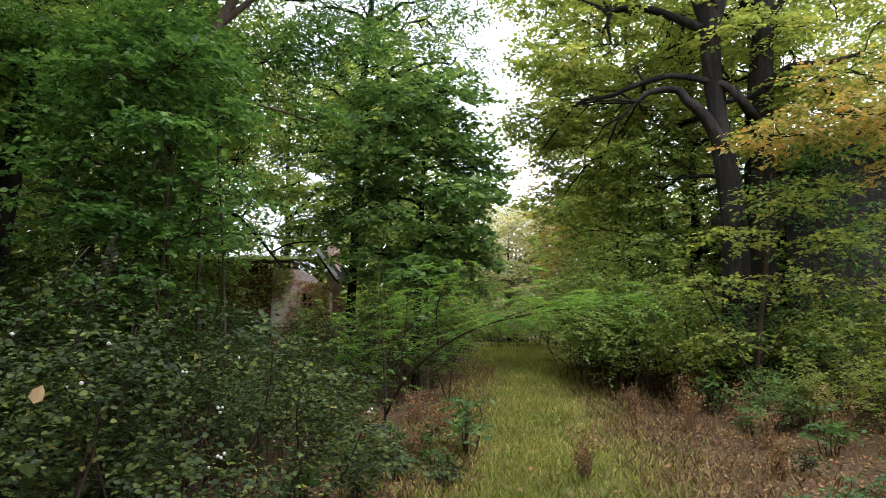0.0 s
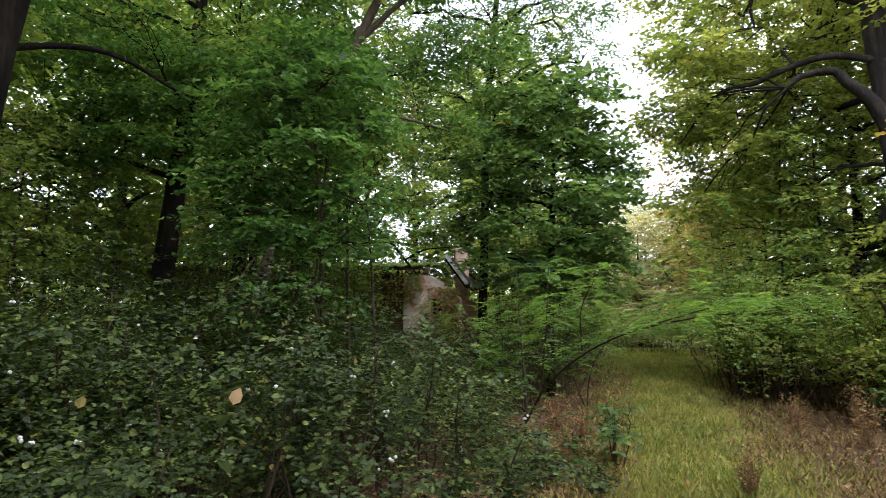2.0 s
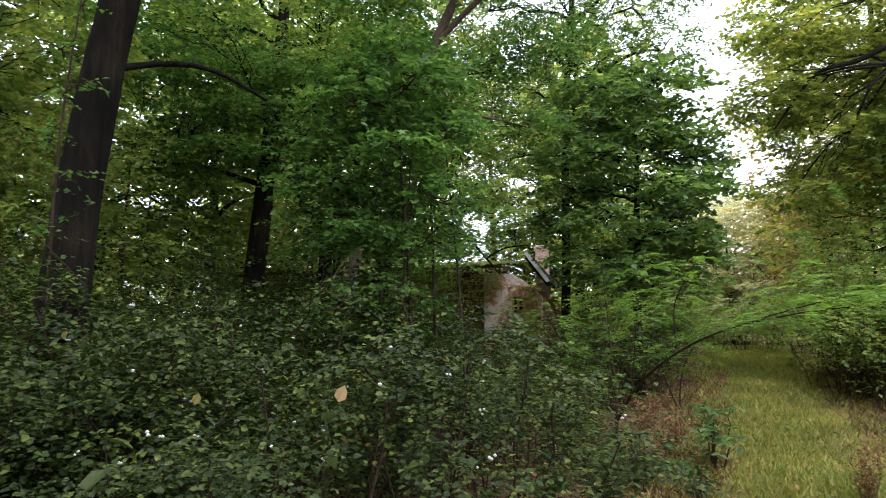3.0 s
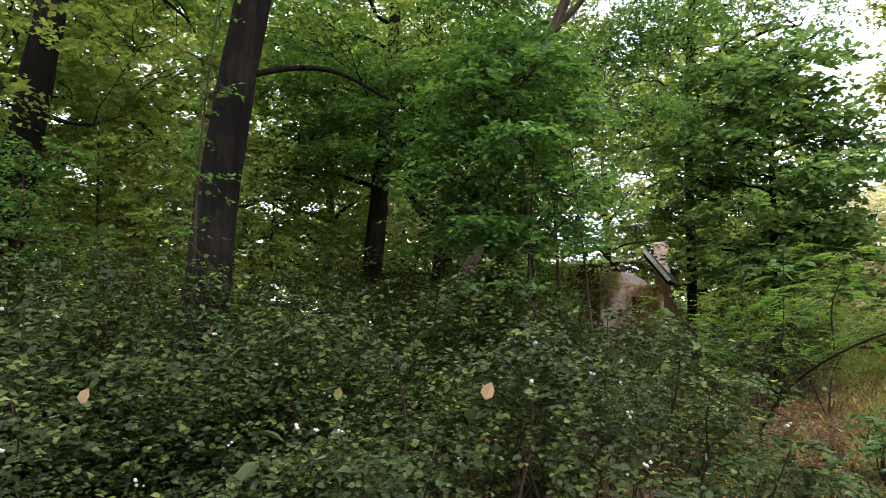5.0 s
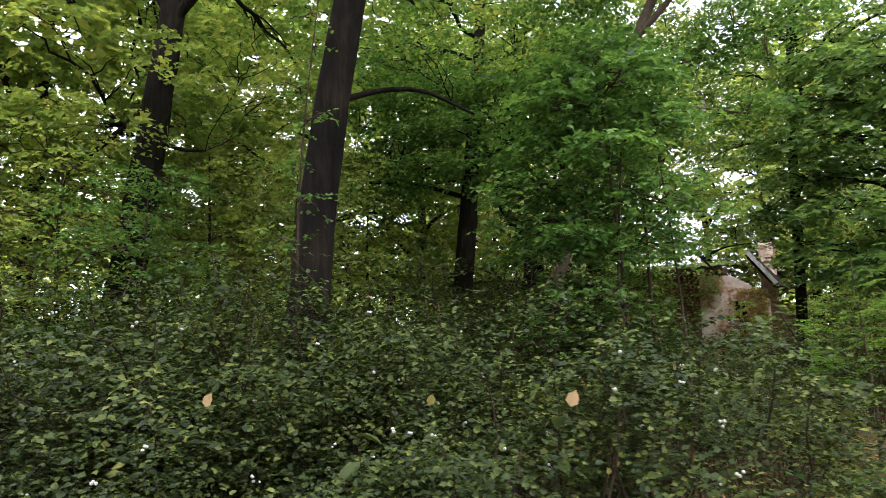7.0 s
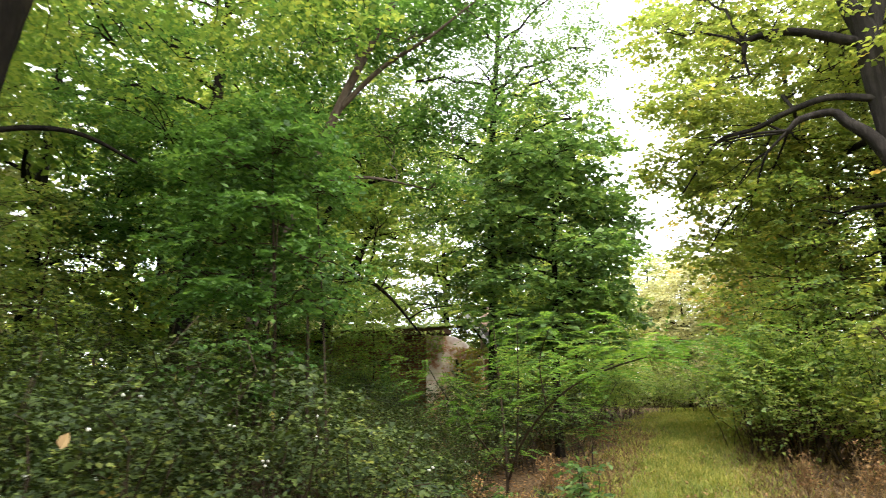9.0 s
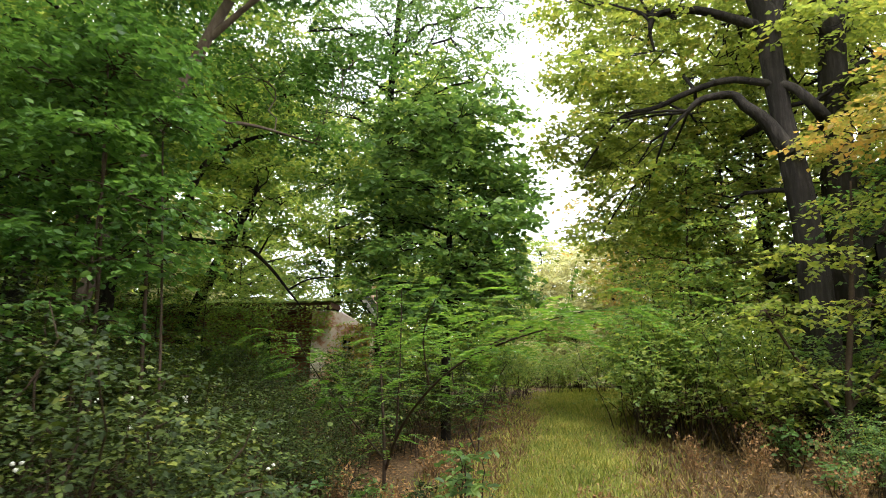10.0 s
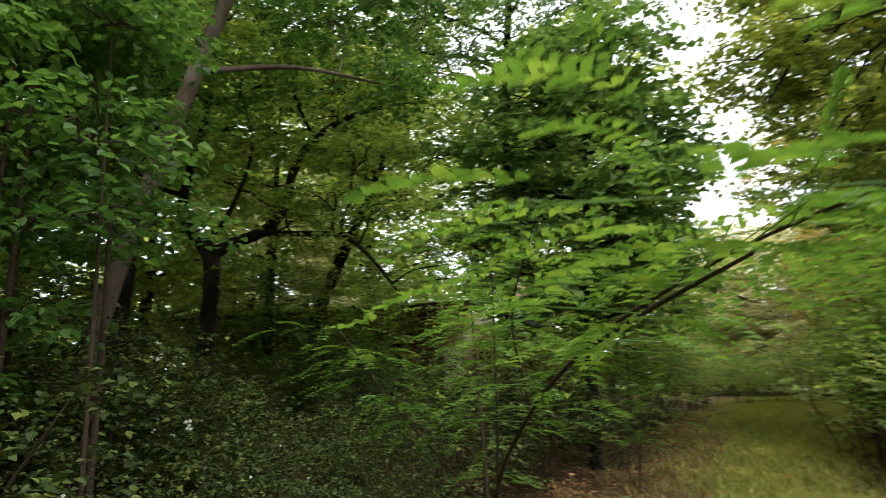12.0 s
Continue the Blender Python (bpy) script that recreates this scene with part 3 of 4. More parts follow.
    over = [(2.6, 0.6, 6.5, 0.9, 0.8, 0.3, 106), (3.4, 0.8, 6.9, 0.8, 0.8, 0.3, 100), (2.2, 1.6, 7.2, 1.0, 0.9, 0.35, 112), (3.2, 1.4, 7.8, 1.0, 0.9, 0.35, 112), (1.2, 1.4, 7.6, 1.0, 0.9, 0.35, 112), (3.9, 0.9, 8.6, 1.0, 1.0, 0.4, 112),
            (2.6, 1.6, 9.0, 1.1, 1.0, 0.4, 112), (1.4, 2.0, 9.0, 1.1, 1.0, 0.4, 112), (3.4, 1.6, 10, 1.1, 1.0, 0.4, 100), (2.6, 1.5, 4.5, 0.6, 0.5, 0.16, 50), (1.9, 1.8, 5.6, 0.9, 0.7, 0.25, 88), (3.0, 2.0, 5.9, 0.9, 0.7, 0.25, 88), (0.6, 1.6, 8.4, 1.1, 0.9, 0.4, 100), (2.0, 1.2, 8.2, 1.0, 0.8, 0.35, 100), (0.2, 1.2, 6.9, 0.9, 0.8, 0.3, 90), (3.0, 1.2, 8.9, 1.0, 0.9, 0.35, 100)]
    tree("leaning_tree", "slender leaning tree with pale brown bark and yellow-green crown", "tree", (-4.56, 7.57, 0), trunk, over, 0.085, L_MAPLE, bark=BARK_PALE, limbs=limbs, seed=45, wide=0.8, sides=12)
    # forked tree with low crooked limbs, one of them drooping towards the house
    trunk = [(0, 0, -0.1, 0.2), (0.12, -0.1, 1.2, 0.155), (0.3, -0.22, 2.4, 0.14), (0.42, -0.32, 3.1, 0.14), (0.36, -0.35, 3.6, 0.15), (0.0, -0.4, 4.0, 0.11), (-0.25, -0.4, 4.5, 0.1), (-0.2, -0.35, 5.2, 0.085), (0.05, -0.3, 6.2, 0.07), (0.1, -0.2, 8.0, 0.03)]
    limbs = [[(0.4, -0.35, 3.55, 0.12), (0.85, -0.3, 3.75, 0.1), (1.35, -0.15, 3.95, 0.095), (1.65, 0.0, 4.4, 0.09), (1.75, 0.05, 5.0, 0.08), (2.1, 0.15, 5.6, 0.065), (2.9, 0.3, 6.0, 0.045), (4.0, 0.5, 6.15, 0.02)],
             [(1.25, -0.2, 3.9, 0.06), (2.2, -0.4, 3.75, 0.048), (3.1, -0.55, 3.6, 0.04), (3.6, -0.6, 3.25, 0.033), (4.05, -0.65, 2.75, 0.022), (4.3, -0.65, 2.45, 0.01)],
             [(4.05, -0.65, 2.78, 0.018), (4.4, -0.65, 2.95, 0.014), (4.9, -0.6, 3.0, 0.006)],
             [(0.2, -0.38, 3.85, 0.05), (0.75, -0.5, 4.05, 0.045), (1.2, -0.5, 4.9, 0.035), (1.3, -0.5, 5.6, 0.015)],
             [(-0.25, -0.4, 4.7, 0.05), (-1.2, -0.6, 5.0, 0.035), (-2.2, -0.8, 5.0, 0.012)],
             [(2.1, 0.15, 5.6, 0.04), (1.6, 0.2, 6.6, 0.03), (1.4, 0.3, 7.6, 0.012)]]
    rng = np.random.default_rng(44)
    layers = [(1.0, -0.6, 5.3, 1.0, 0.7, 0.16, 60), (2.6, -0.2, 5.2, 1.0, 0.7, 0.16, 60), (3.6, 0.2, 6.0, 1.0, 0.7, 0.2, 75), (2.6, -0.5, 3.6, 0.9, 0.5, 0.12, 50), (3.7, -0.6, 3.9, 0.8, 0.5, 0.14, 50), (3.5, -0.5, 5.0, 0.9, 0.6, 0.16, 60), (1.6, -0.5, 3.3, 0.7, 0.5, 0.1, 34), (4.4, -0.2, 5.2, 0.9, 0.6, 0.18, 60), (-1.4, -0.8, 5.0, 0.9, 0.7, 0.18, 60), (3.0, -0.6, 4.3, 0.9, 0.6, 0.14, 45), (2.0, -0.6, 4.2, 0.7, 0.5, 0.12, 30), (4.6, -0.6, 3.3, 0.5, 0.4, 0.12, 18)]
    tree("forked_tree", "forked tree with low crooked dark limbs", "tree", (-7.25, 12.4, 0), trunk, layers + crown_blobs(rng, 1.2, 0.4, 5.9, 11, 3.4, 32, 85, 1.1), 0.1, L_FOREST, limbs=limbs, seed=44, wide=0.8, sub=5)
    # two lesser trunks before the house
    trunk = [(0, 0, -0.1, 0.13), (0.02, 0, 2.5, 0.12), (0.0, 0.1, 5, 0.09), (0.1, 0.1, 9, 0.03)]
    rng = np.random.default_rng(47)
    tree("straight_young_tree", "straight dark young tree before the house", "tree", (-8.75, 16.2, 0), trunk, crown_blobs(rng, 0, 0, 5.2, 9.5, 2.0, 14, 60, 1.0), 0.13, L_FOREST, seed=47, wide=0.8)
    trunk = [(-0.9, 0, -0.1, 0.2), (-0.5, 0, 1.5, 0.17), (0.0, 0, 3.0, 0.15), (0.55, 0, 4.2, 0.13), (1.2, 0.1, 5.6, 0.09), (2.0, 0.2, 8.0, 0.03)]
    tree("slanting_tree", "dark tree slanting over the mossy roof", "tree", (-7.2, 16.1, 0), trunk, crown_blobs(rng, 1.6, 0, 5.4, 9.5, 2.2, 14, 60, 1.0), 0.13, L_LIGHT, seed=48, wide=0.8)
    # tall tree whose fine dark foliage hangs over the track's mouth
    trunk = [(0, 0, -0.1, 0.11), (0.1, 0, 3, 0.09), (0.2, -0.2, 6, 0.075), (0.5, -0.5, 9, 0.055), (0.9, -0.8, 13, 0.02)]
    outer = [(2.15, -1.3, 6.6, 0.8, 0.9, 0.6, 110), (1.65, -1.4, 7.5, 1, 1, 0.6, 130), (2.45, -1.5, 8, 0.7, 0.8, 0.6, 90), (0.85, -1.2, 7.8, 1.1, 1, 0.7, 130), (1.15, -1, 9, 1.3, 1.1, 0.8, 150), (0.05, -0.8, 8.4, 1.2, 1, 0.7, 120), (2.05, -1.3, 9.4, 1, 1, 0.7, 110), (-0.05, -0.6, 10.4, 1.6, 1.4, 0.9, 150)]
    inner = [(1.55, -0.8, 11.2, 1.4, 1.4, 0.9, 130), (-1.05, -0.6, 9.4, 1.2, 1.2, 0.8, 110), (-1.35, -0.8, 8.2, 1.1, 1, 0.5, 120), (-0.55, -1, 7.2, 1.1, 0.9, 0.5, 120), (-1.85, -0.8, 10.2, 1.3, 1.1, 0.7, 120), (0.45, -1.2, 6.7, 1, 0.8, 0.4, 110), (-1.65, -0.9, 6.8, 1, 0.9, 0.4, 110), (-0.25, -1, 9.4, 1.2, 1, 0.6, 120)]
    low = [(-0.5, -0.9, 3.4, 0.9, 0.7, 0.3, 70), (0.6, -0.9, 4.2, 0.9, 0.7, 0.3, 75), (-0.7, -0.9, 4.9, 0.9, 0.7, 0.3, 75), (0.5, -1.0, 5.7, 0.9, 0.7, 0.3, 80), (-0.4, -1.0, 6.2, 0.9, 0.7, 0.3, 80)]
    blobs = outer + inner + low
    tree("ash_tree", "tall ash with fine dark feathery foliage", "tree", (-2.0, 13.4, 0), trunk, blobs, 0.09, L_DARK, seed=46, wide=0.5, twig_len=0.5, per_twig=11)


left_trees()


def dark_maple():
    rng = np.random.default_rng(8)
    trunk = [(0, 0, -0.1, 0.09), (0, 0, 1.5, 0.075), (0.05, 0, 3, 0.06), (0.1, 0, 4.5, 0.04), (0.1, 0, 6, 0.015)]
    blobs = crown_blobs(rng, 0.0, 0.0, 2.2, 6.3, 1.6, 28, 56, 0.72)
    blobs += [(1.0, -0.2, 3.0, 0.6, 0.6, 0.25, 70), (1.15, 0.0, 4.9, 0.5, 0.6, 0.25, 60), (0.9, -0.2, 3.9, 0.7, 0.6, 0.3, 70)]
    tree("maple_tree", "young maple with dense dark green foliage", "tree", (-0.5, 12.2, 0), trunk, blobs, 0.13, L_DARK, seed=51, per_twig=8, wide=0.85, limb_from=0.15)


dark_maple()


def near_maple():
    rng = np.random.default_rng(9)
    trunk = [(-0.3, 0.3, -0.1, 0.022), (-0.36, 0.35, 1.3, 0.019), (-0.42, 0.4, 2.2, 0.016), (-0.5, 0.45, 2.9, 0.013), (-0.6, 0.5, 4.0, 0.01)]
    limbs = [[(-0.5, 0.2, -0.1, 0.015), (-0.45, 0.3, 1.5, 0.012), (-0.3, 0.2, 3.2, 0.008)], [(0.15, 0.5, -0.1, 0.014), (0.1, 0.5, 1.5, 0.011), (-0.1, 0.6, 3.4, 0.007)],
             [(-0.7, 0.6, -0.1, 0.022), (-0.8, 0.7, 1.4, 0.018), (-0.9, 0.7, 2.9, 0.012)], [(-0.2, 0.8, -0.1, 0.025), (-0.3, 0.9, 1.4, 0.02), (-0.35, 0.9, 2.9, 0.01)]]
    blobs = crown_blobs(rng, -0.78, 0.62, 2.2, 4.4, 0.92, 24, 70, 0.46)
    blobs += [(-0.45, 0.4, 1.75, 0.45, 0.35, 0.15, 26), (-0.75, 0.1, 1.9, 0.45, 0.4, 0.15, 26), (-0.6, 0.3, 1.45, 0.4, 0.3, 0.15, 22), (-1.0, 0.1, 1.6, 0.5, 0.4, 0.15, 24)]
    tree("maple_sapling", "multi-stemmed young maple with bright green leaves", "tree", (-2.1, 5.35, 0), trunk, blobs, 0.07, L_MAPLE, bark=TWIG, limbs=limbs, seed=52, per_twig=8, wide=0.8, twig_len=0.4, shape=LEAF6)


near_maple()


def copy_tree(master, x, y, turn, size):
    ob = copy_thing(master, Matrix.Translation((x, y, 0)) @ pose(0, 0, 0, 0, 0, turn))
    ob.scale = (size, size, size)
    return ob


def woodland():
    label = "woodland tree with a broad autumn-green crown"
    a = generic_tree(61, (-2.6, 24, 0), 13, 0.22, 3.6, 3.2, 0.25, L_LIGHT, label, (0, 0), 28, 42, size=1.4)
    b = generic_tree(64, (5.5, 18.2, 0), 12, 0.2, 3.3, 3.0, 0.17, L_LINDEN, label, (0, 0), 22, 38, size=1.2)
    c = generic_tree(70, (-12.5, 11.5, 0), 14, 0.22, 4.0, 3.0, 0.22, L_FOREST, label, (0, 0), 30, 58, size=1.5)
    d = generic_tree(63, (5.6, 24.5, 0), 10, 0.16, 2.6, 1.6, 0.16, L_YELLOW, "tree with yellow and orange autumn leaves", (0, 0), 26, 50, size=1.2)
    for x, y, turn, s in ((-14, 17.5, 40, 1.0), (-17, 9, 120, 1.1), (-11.4, 26.5, 200, 1.15), (-19, 3, 70, 1.0), (-1.9, 21.6, 250, 0.75), (-13.5, 2.6, 300, 0.9)):
        copy_tree(a, x, y, turn, s)
    for x, y, turn, s in ((6.1, 15.2, 100, 0.8), (9.6, 17.5, 220, 1.1), (9.0, 23, 10, 1.1)):
        copy_tree(b, x, y, turn, s)
    # the five copies with negative y are unseen, added to shade the thicket
    for x, y, turn, s in ((-16.5, 26.0, 90, 1.2), (-13.5, 30, 40, 1.1), (-15, 5.5, 10, 1.0), (-21, 14, 170, 1.1), (-4.5, -6.5, 0, 0.9), (4.5, -7, 50, 0.95), (-10, -6, 20, 0.95), (0.5, -9.5, 100, 1.0), (9.5, -2.5, 160, 0.95), (-18, 20.5, 15, 1.0)):
        copy_tree(c, x, y, turn, s)
    copy_tree(d, 6.6, 29, 140, 0.8)
    copy_tree(a, 2.2, 39, 75, 0.7)
    generic_tree(72, (-6.0, 24.0, 0), 11.5, 0.17, 3.0, 3.4, 0.14, L_LIGHT, "airy tree with yellow-green leaves behind the house", (0, 0), 28, 60, size=1.25)
    generic_tree(73, (-3.9, 23.2, 0), 10, 0.14, 2.4, 3.2, 0.13, L_FOREST, "airy tree with yellow-green leaves behind the house", (0, 0), 22, 54, size=1.1)
    e = generic_tree(71, (-13.4, 21.5, 0), 9, 0.15, 3.4, 1.2, 0.2, L_SILVER, "pale silvery willow with a low rounded crown", (0, 0), 26, 60, size=1.4)
    for x, y, turn, s in ((1.6, 35, 50, 0.75), (3.5, 33.5, 150, 0.78), (5.2, 31.5, 260, 0.8), (4.4, 38, 330, 0.95), (7.0, 30.5, 20, 0.85)):
        copy_tree(e, x, y, turn, s)
    copy_tree(e, -17.5, 12.5, 130, 1.0)


woodland()


def young_trees():
    """Airy young trees that fill the storey between the shrubs and the crowns."""
    made = []
    for k, mat in enumerate((L_LIGHT, L_FOREST, L_MAPLE)):
        rng = np.random.default_rng(160 + k)
        trunk = [(0, 0, -0.1, 0.045), (0.05, 0, 1.3, 0.04), (0.0, 0.08, 2.8, 0.03), (0.1, 0.1, 5.0, 0.01)]
        blobs = crown_blobs(rng, 0, 0, 1.0, 5.3, 1.5, 18, 42, 0.72)
        made.append(tree("young_tree", "airy young tree of the understorey", "tree", (0, 0, 0), trunk, blobs, 0.1, mat, bark=TWIG, seed=165 + k, group="understorey trees", sub=4, per_twig=7, wide=0.75, limb_from=0.1))
    left = [(-8.2, 6.6, 0, 0.85, 0), (-9.4, 9.2, 80, 1.0, 0), (-10.4, 4.2, 140, 0.95, 0), (-12.8, 8.2, 260, 1.15, 0), (-14.2, 5.2, 20, 1.2, 0), (-8.6, 4.4, 320, 0.72, 2),
            (-11.8, 12.4, 99, 1.1, 2), (-10.0, 1.6, 10, 0.9, 0)]
    behind_house = [(-7.6, 24.3, 10, 0.95, 0), (-9.6, 23.9, 100, 1.15, 1), (-4.3, 24.4, 200, 0.8, 0), (-11.4, 24.3, 60, 1.3, 1)]
    track = [(4.0, 13.4, 0, 1.0, 1), (5.0, 14.0, 70, 1.1, 1), (4.6, 16.4, 140, 1.0, 1), (6.9, 11.6, 230, 0.9, 2), (5.2, 20.0, 30, 1.0, 0), (-0.4, 15.8, 20, 0.8, 1), (-0.1, 20.0, 60, 0.85, 0),
             (-1.2, 18.0, 160, 0.9, 0), (0.2, 25.5, 60, 1.0, 0)]
    before_house = [(-6.6, 15.3, 15, 0.62, 1), (-7.7, 15.3, 120, 0.66, 2), (-5.7, 16.0, 240, 0.55, 1), (-9.0, 15.2, 300, 0.68, 1)]
    place_bushes(made, left + behind_house + before_house + track)


young_trees()


def turning_tree():
    trunk = [(0, 0, -0.1, 0.07), (0.0, 0.05, 1.5, 0.06), (-0.3, 0.1, 3, 0.05), (-0.7, 0.15, 5, 0.02)]
    blobs = [(-2.2, 0.6, 4.4, 0.8, 0.7, 0.25, 70), (-1.5, 0.4, 4.7, 0.9, 0.8, 0.3, 85), (-0.7, 0.3, 4.5, 0.9, 0.8, 0.3, 85), (0.0, 0.6, 4.9, 0.8, 0.8, 0.35, 75), (-1.0, 0.7, 5.5, 0.9, 0.8, 0.35, 65), (-0.1, 0.4, 3.9, 0.8, 0.7, 0.25, 55)]
    tree("turning_tree", "slender young tree with golden yellow leaves", "tree", (7.5, 9.0, 0), trunk, blobs, 0.1, L_YELLOW, seed=67, per_twig=7, wide=0.8)


turning_tree()


def edge_tree():
    """A thin young tree whose sprays hide the feet of the lindens."""
    trunk = [(0, 0, -0.1, 0.05), (0.1, 0, 1.2, 0.045), (0.3, 0.05, 2.4, 0.035), (0.5, 0.1, 4.0, 0.012)]
    limbs = [[(0.05, 0, 0.5, 0.03), (-0.6, -0.1, 1.6, 0.022), (-1.0, -0.2, 2.3, 0.01)], [(0.1, 0, 0.9, 0.03), (0.9, -0.2, 1.9, 0.022), (1.7, -0.3, 2.6, 0.01)]]
    blobs = [(-0.7, -0.2, 2.1, 0.7, 0.5, 0.22, 45), (-0.2, 0.0, 2.9, 0.7, 0.5, 0.22, 45), (0.5, -0.1, 3.5, 0.7, 0.5, 0.25, 45), (0.4, -0.3, 2.2, 0.7, 0.5, 0.22, 40), (1.3, -0.3, 2.8, 0.7, 0.5, 0.22, 45),
             (1.8, -0.2, 2.1, 0.7, 0.5, 0.22, 40), (0.9, -0.3, 1.4, 0.7, 0.5, 0.22, 40), (-0.5, -0.3, 1.2, 0.7, 0.5, 0.22, 40), (1.2, 0.1, 3.8, 0.6, 0.5, 0.2, 35), (2.4, -0.3, 3.2, 0.7, 0.5, 0.22, 40), (2.6, -0.3, 1.6, 0.7, 0.5, 0.22, 40)]
    tree("edge_sapling", "thin young tree with layered pale green sprays", "tree", (5.0, 10.3, 0), trunk, blobs, 0.1, L_LINDEN, bark=TWIG, limbs=limbs, seed=68, per_twig=7, wide=0.8, twig_len=0.5, limb_from=0.1)


edge_tree()


# ---- undergrowth ----
def undergrowth():
    g = "woodland undergrowth"
    ms = [make_bush("hazel_bush", "tall leafy bush of the woodland edge", 80 + k, 1.35, 2.6, 24, 440, 0.076, m, 8, 0, g, wide=0.8, twig=0.42)
          for k, m in enumerate((L_FOREST, L_LIGHT, L_DARK, L_LINDEN, L_SHRUB))]
    r = np.random.default_rng(90)
    right_bank = [(2.75, 12.6, 0, 0.95, 0), (3.3, 11.9, 70, 0.95, 1), (4.1, 11.4, 130, 1, 0), (3.4, 14.2, 200, 0.9, 0), (4.6, 10.9, 20, 0.8, 3), (3.7, 13, 250, 1.15, 0),
                  (5, 13.4, 30, 1.1, 1), (5.6, 10.6, 160, 0.8, 2), (3.9, 16, 260, 0.85, 1), (4.5, 18.5, 90, 0.85, 0), (6.6, 10.4, 50, 0.95, 3), (7.4, 9.6, 100, 0.95, 1),
                  (6.6, 13.8, 180, 1, 1), (7.9, 10.8, 230, 1.1, 3), (8.6, 8.8, 40, 1, 0), (6.3, 8.6, 300, 0.62, 3), (7.3, 7.9, 10, 0.75, 1), (5.3, 9.2, 77, 0.5, 3), (5.9, 7.5, 190, 0.5, 0), (6.6, 6.7, 40, 0.6, 3), (4.7, 9.0, 120, 0.4, 2)]
    right_bank_rest = [(4.6, 23, 60, 1.1, 0), (4, 33, 150, 1.3, 0), (6, 29, 210, 1.3, 1), (2.7, 24.2, 40, 0.72, 1), (3.6, 24.8, 130, 0.8, 1), (1.9, 23.4, 220, 0.66, 1), (9.8, 6.6, 0, 1.1, 1), (9, 4.6, 0, 1, 0), (10.5, 10, 99, 1.2, 1)]
    track_side = [(-0.2, 14.8, 0, 0.72, 0), (-0.9, 13.4, 60, 0.75, 3), (0.2, 17.2, 110, 0.75, 1), (0.6, 20.5, 170, 0.75, 1), (-1, 16.5, 230, 1, 1), (1.0, 24, 0, 0.75, 1),
                  (1.9, 31.5, 80, 1.0, 1), (-1.6, 9.9, 20, 0.66, 4), (-0.9, 10.9, 75, 0.78, 4), (-1.9, 11.6, 150, 0.66, 4), (-0.25, 12.3, 200, 0.55, 4), (-2, 14.6, 33, 0.65, 0)]
    house_front = [(-5.7, 15.7, 300, 0.78, 2), (-6.4, 16.2, 80, 0.85, 0), (-7.8, 16.6, 10, 0.9, 0), (-3.2, 12, 140, 0.54, 4), (-4.5, 12.9, 190, 0.54, 4), (-6, 14.8, 100, 0.66, 2), (-5.1, 14.2, 30, 0.6, 4), (-6.9, 14.6, 210, 0.72, 0), (-9.4, 12.6, 200, 0.66, 1), (-7.1, 15.6, 60, 0.62, 2), (-8.2, 15.6, 20, 0.62, 1),
                   (-9.5, 15.8, 80, 0.62, 2), (-4.9, 15.2, 10, 0.55, 2), (-5.2, 16.6, 10, 0.54, 4), (-3.7, 16.9, 50, 0.56, 4)]
    left_wood = [(-8.9, 10.0, 10, 0.66, 1), (-10.2, 8.6, 100, 1.1, 0), (-11.6, 14.2, 300, 1.1, 3), (-12.2, 9.8, 20, 1.2, 1), (-12.8, 6.8, 120, 1.2, 0), (-13.4, 3.8, 220, 1.2, 1),
                 (-10.8, 2.8, 330, 1, 0), (-15.2, 12, 50, 1.3, 3), (-16, 7, 150, 1.3, 1), (-9.4, 6, 200, 0.95, 1), (-8, 7.6, 80, 0.8, 0), (-11, 16.4, 230, 0.95, 1),
                 (-11.4, -0.4, 0, 1.1, 1), (-9.6, 0.4, 60, 0.95, 0)]
    spots = right_bank + right_bank_rest + track_side + house_front + left_wood
    place_bushes(ms, spots)


undergrowth()


def far_woods():
    """The wooded horizon all round, in uneven clumps."""
    rng = np.random.default_rng(99)
    pos = []
    for ring, (dist, top) in enumerate(((34, 8.5), (44, 11.0), (58, 14))):
        for k in range(150):
            a = 2 * math.pi * (k + rng.random()) / 150
            h = top * rng.uniform(0.55, 1.1) * (0.66 if abs(math.degrees(a) - 4) < 8 or a > 6.2 else 0.5 if 5.86 < a < 6.16 else 1.0)
            c = np.array([dist * math.sin(a) * rng.uniform(0.95, 1.08), 5 + dist * math.cos(a) * rng.uniform(0.95, 1.08), 0])
            n = 155
            q = rng.normal(0, 1, (n, 3)) * np.array([1.1, 1.1, 0])
            q[:, 2] = h * rng.random(n) ** 0.8
            q[:, :2] *= (1.15 - 0.7 * (q[:, 2:3] / h) ** 2)
            pos.append(c + q)
    pos = np.concatenate(pos)
    off = np.abs(pos[:, 0] - path_x(pos[:, 1]))
    pos = pos[~((pos[:, 1] > 0) & (off < 1.2) & (pos[:, 1] < 40))]
    n = len(pos)
    ob = new("far_woods", leaves("far_woods", pos, rng.normal(0, 1, (n, 3)), rng.normal(0, 0.7, (n, 3)) + np.array([0, 0, 1.0]), rng.uniform(0.4, 0.8, n), 0.8, L_LIGHT))
    tagged(ob, "distant light green woodland edge", "woodland", "", "stuff")


far_woods()


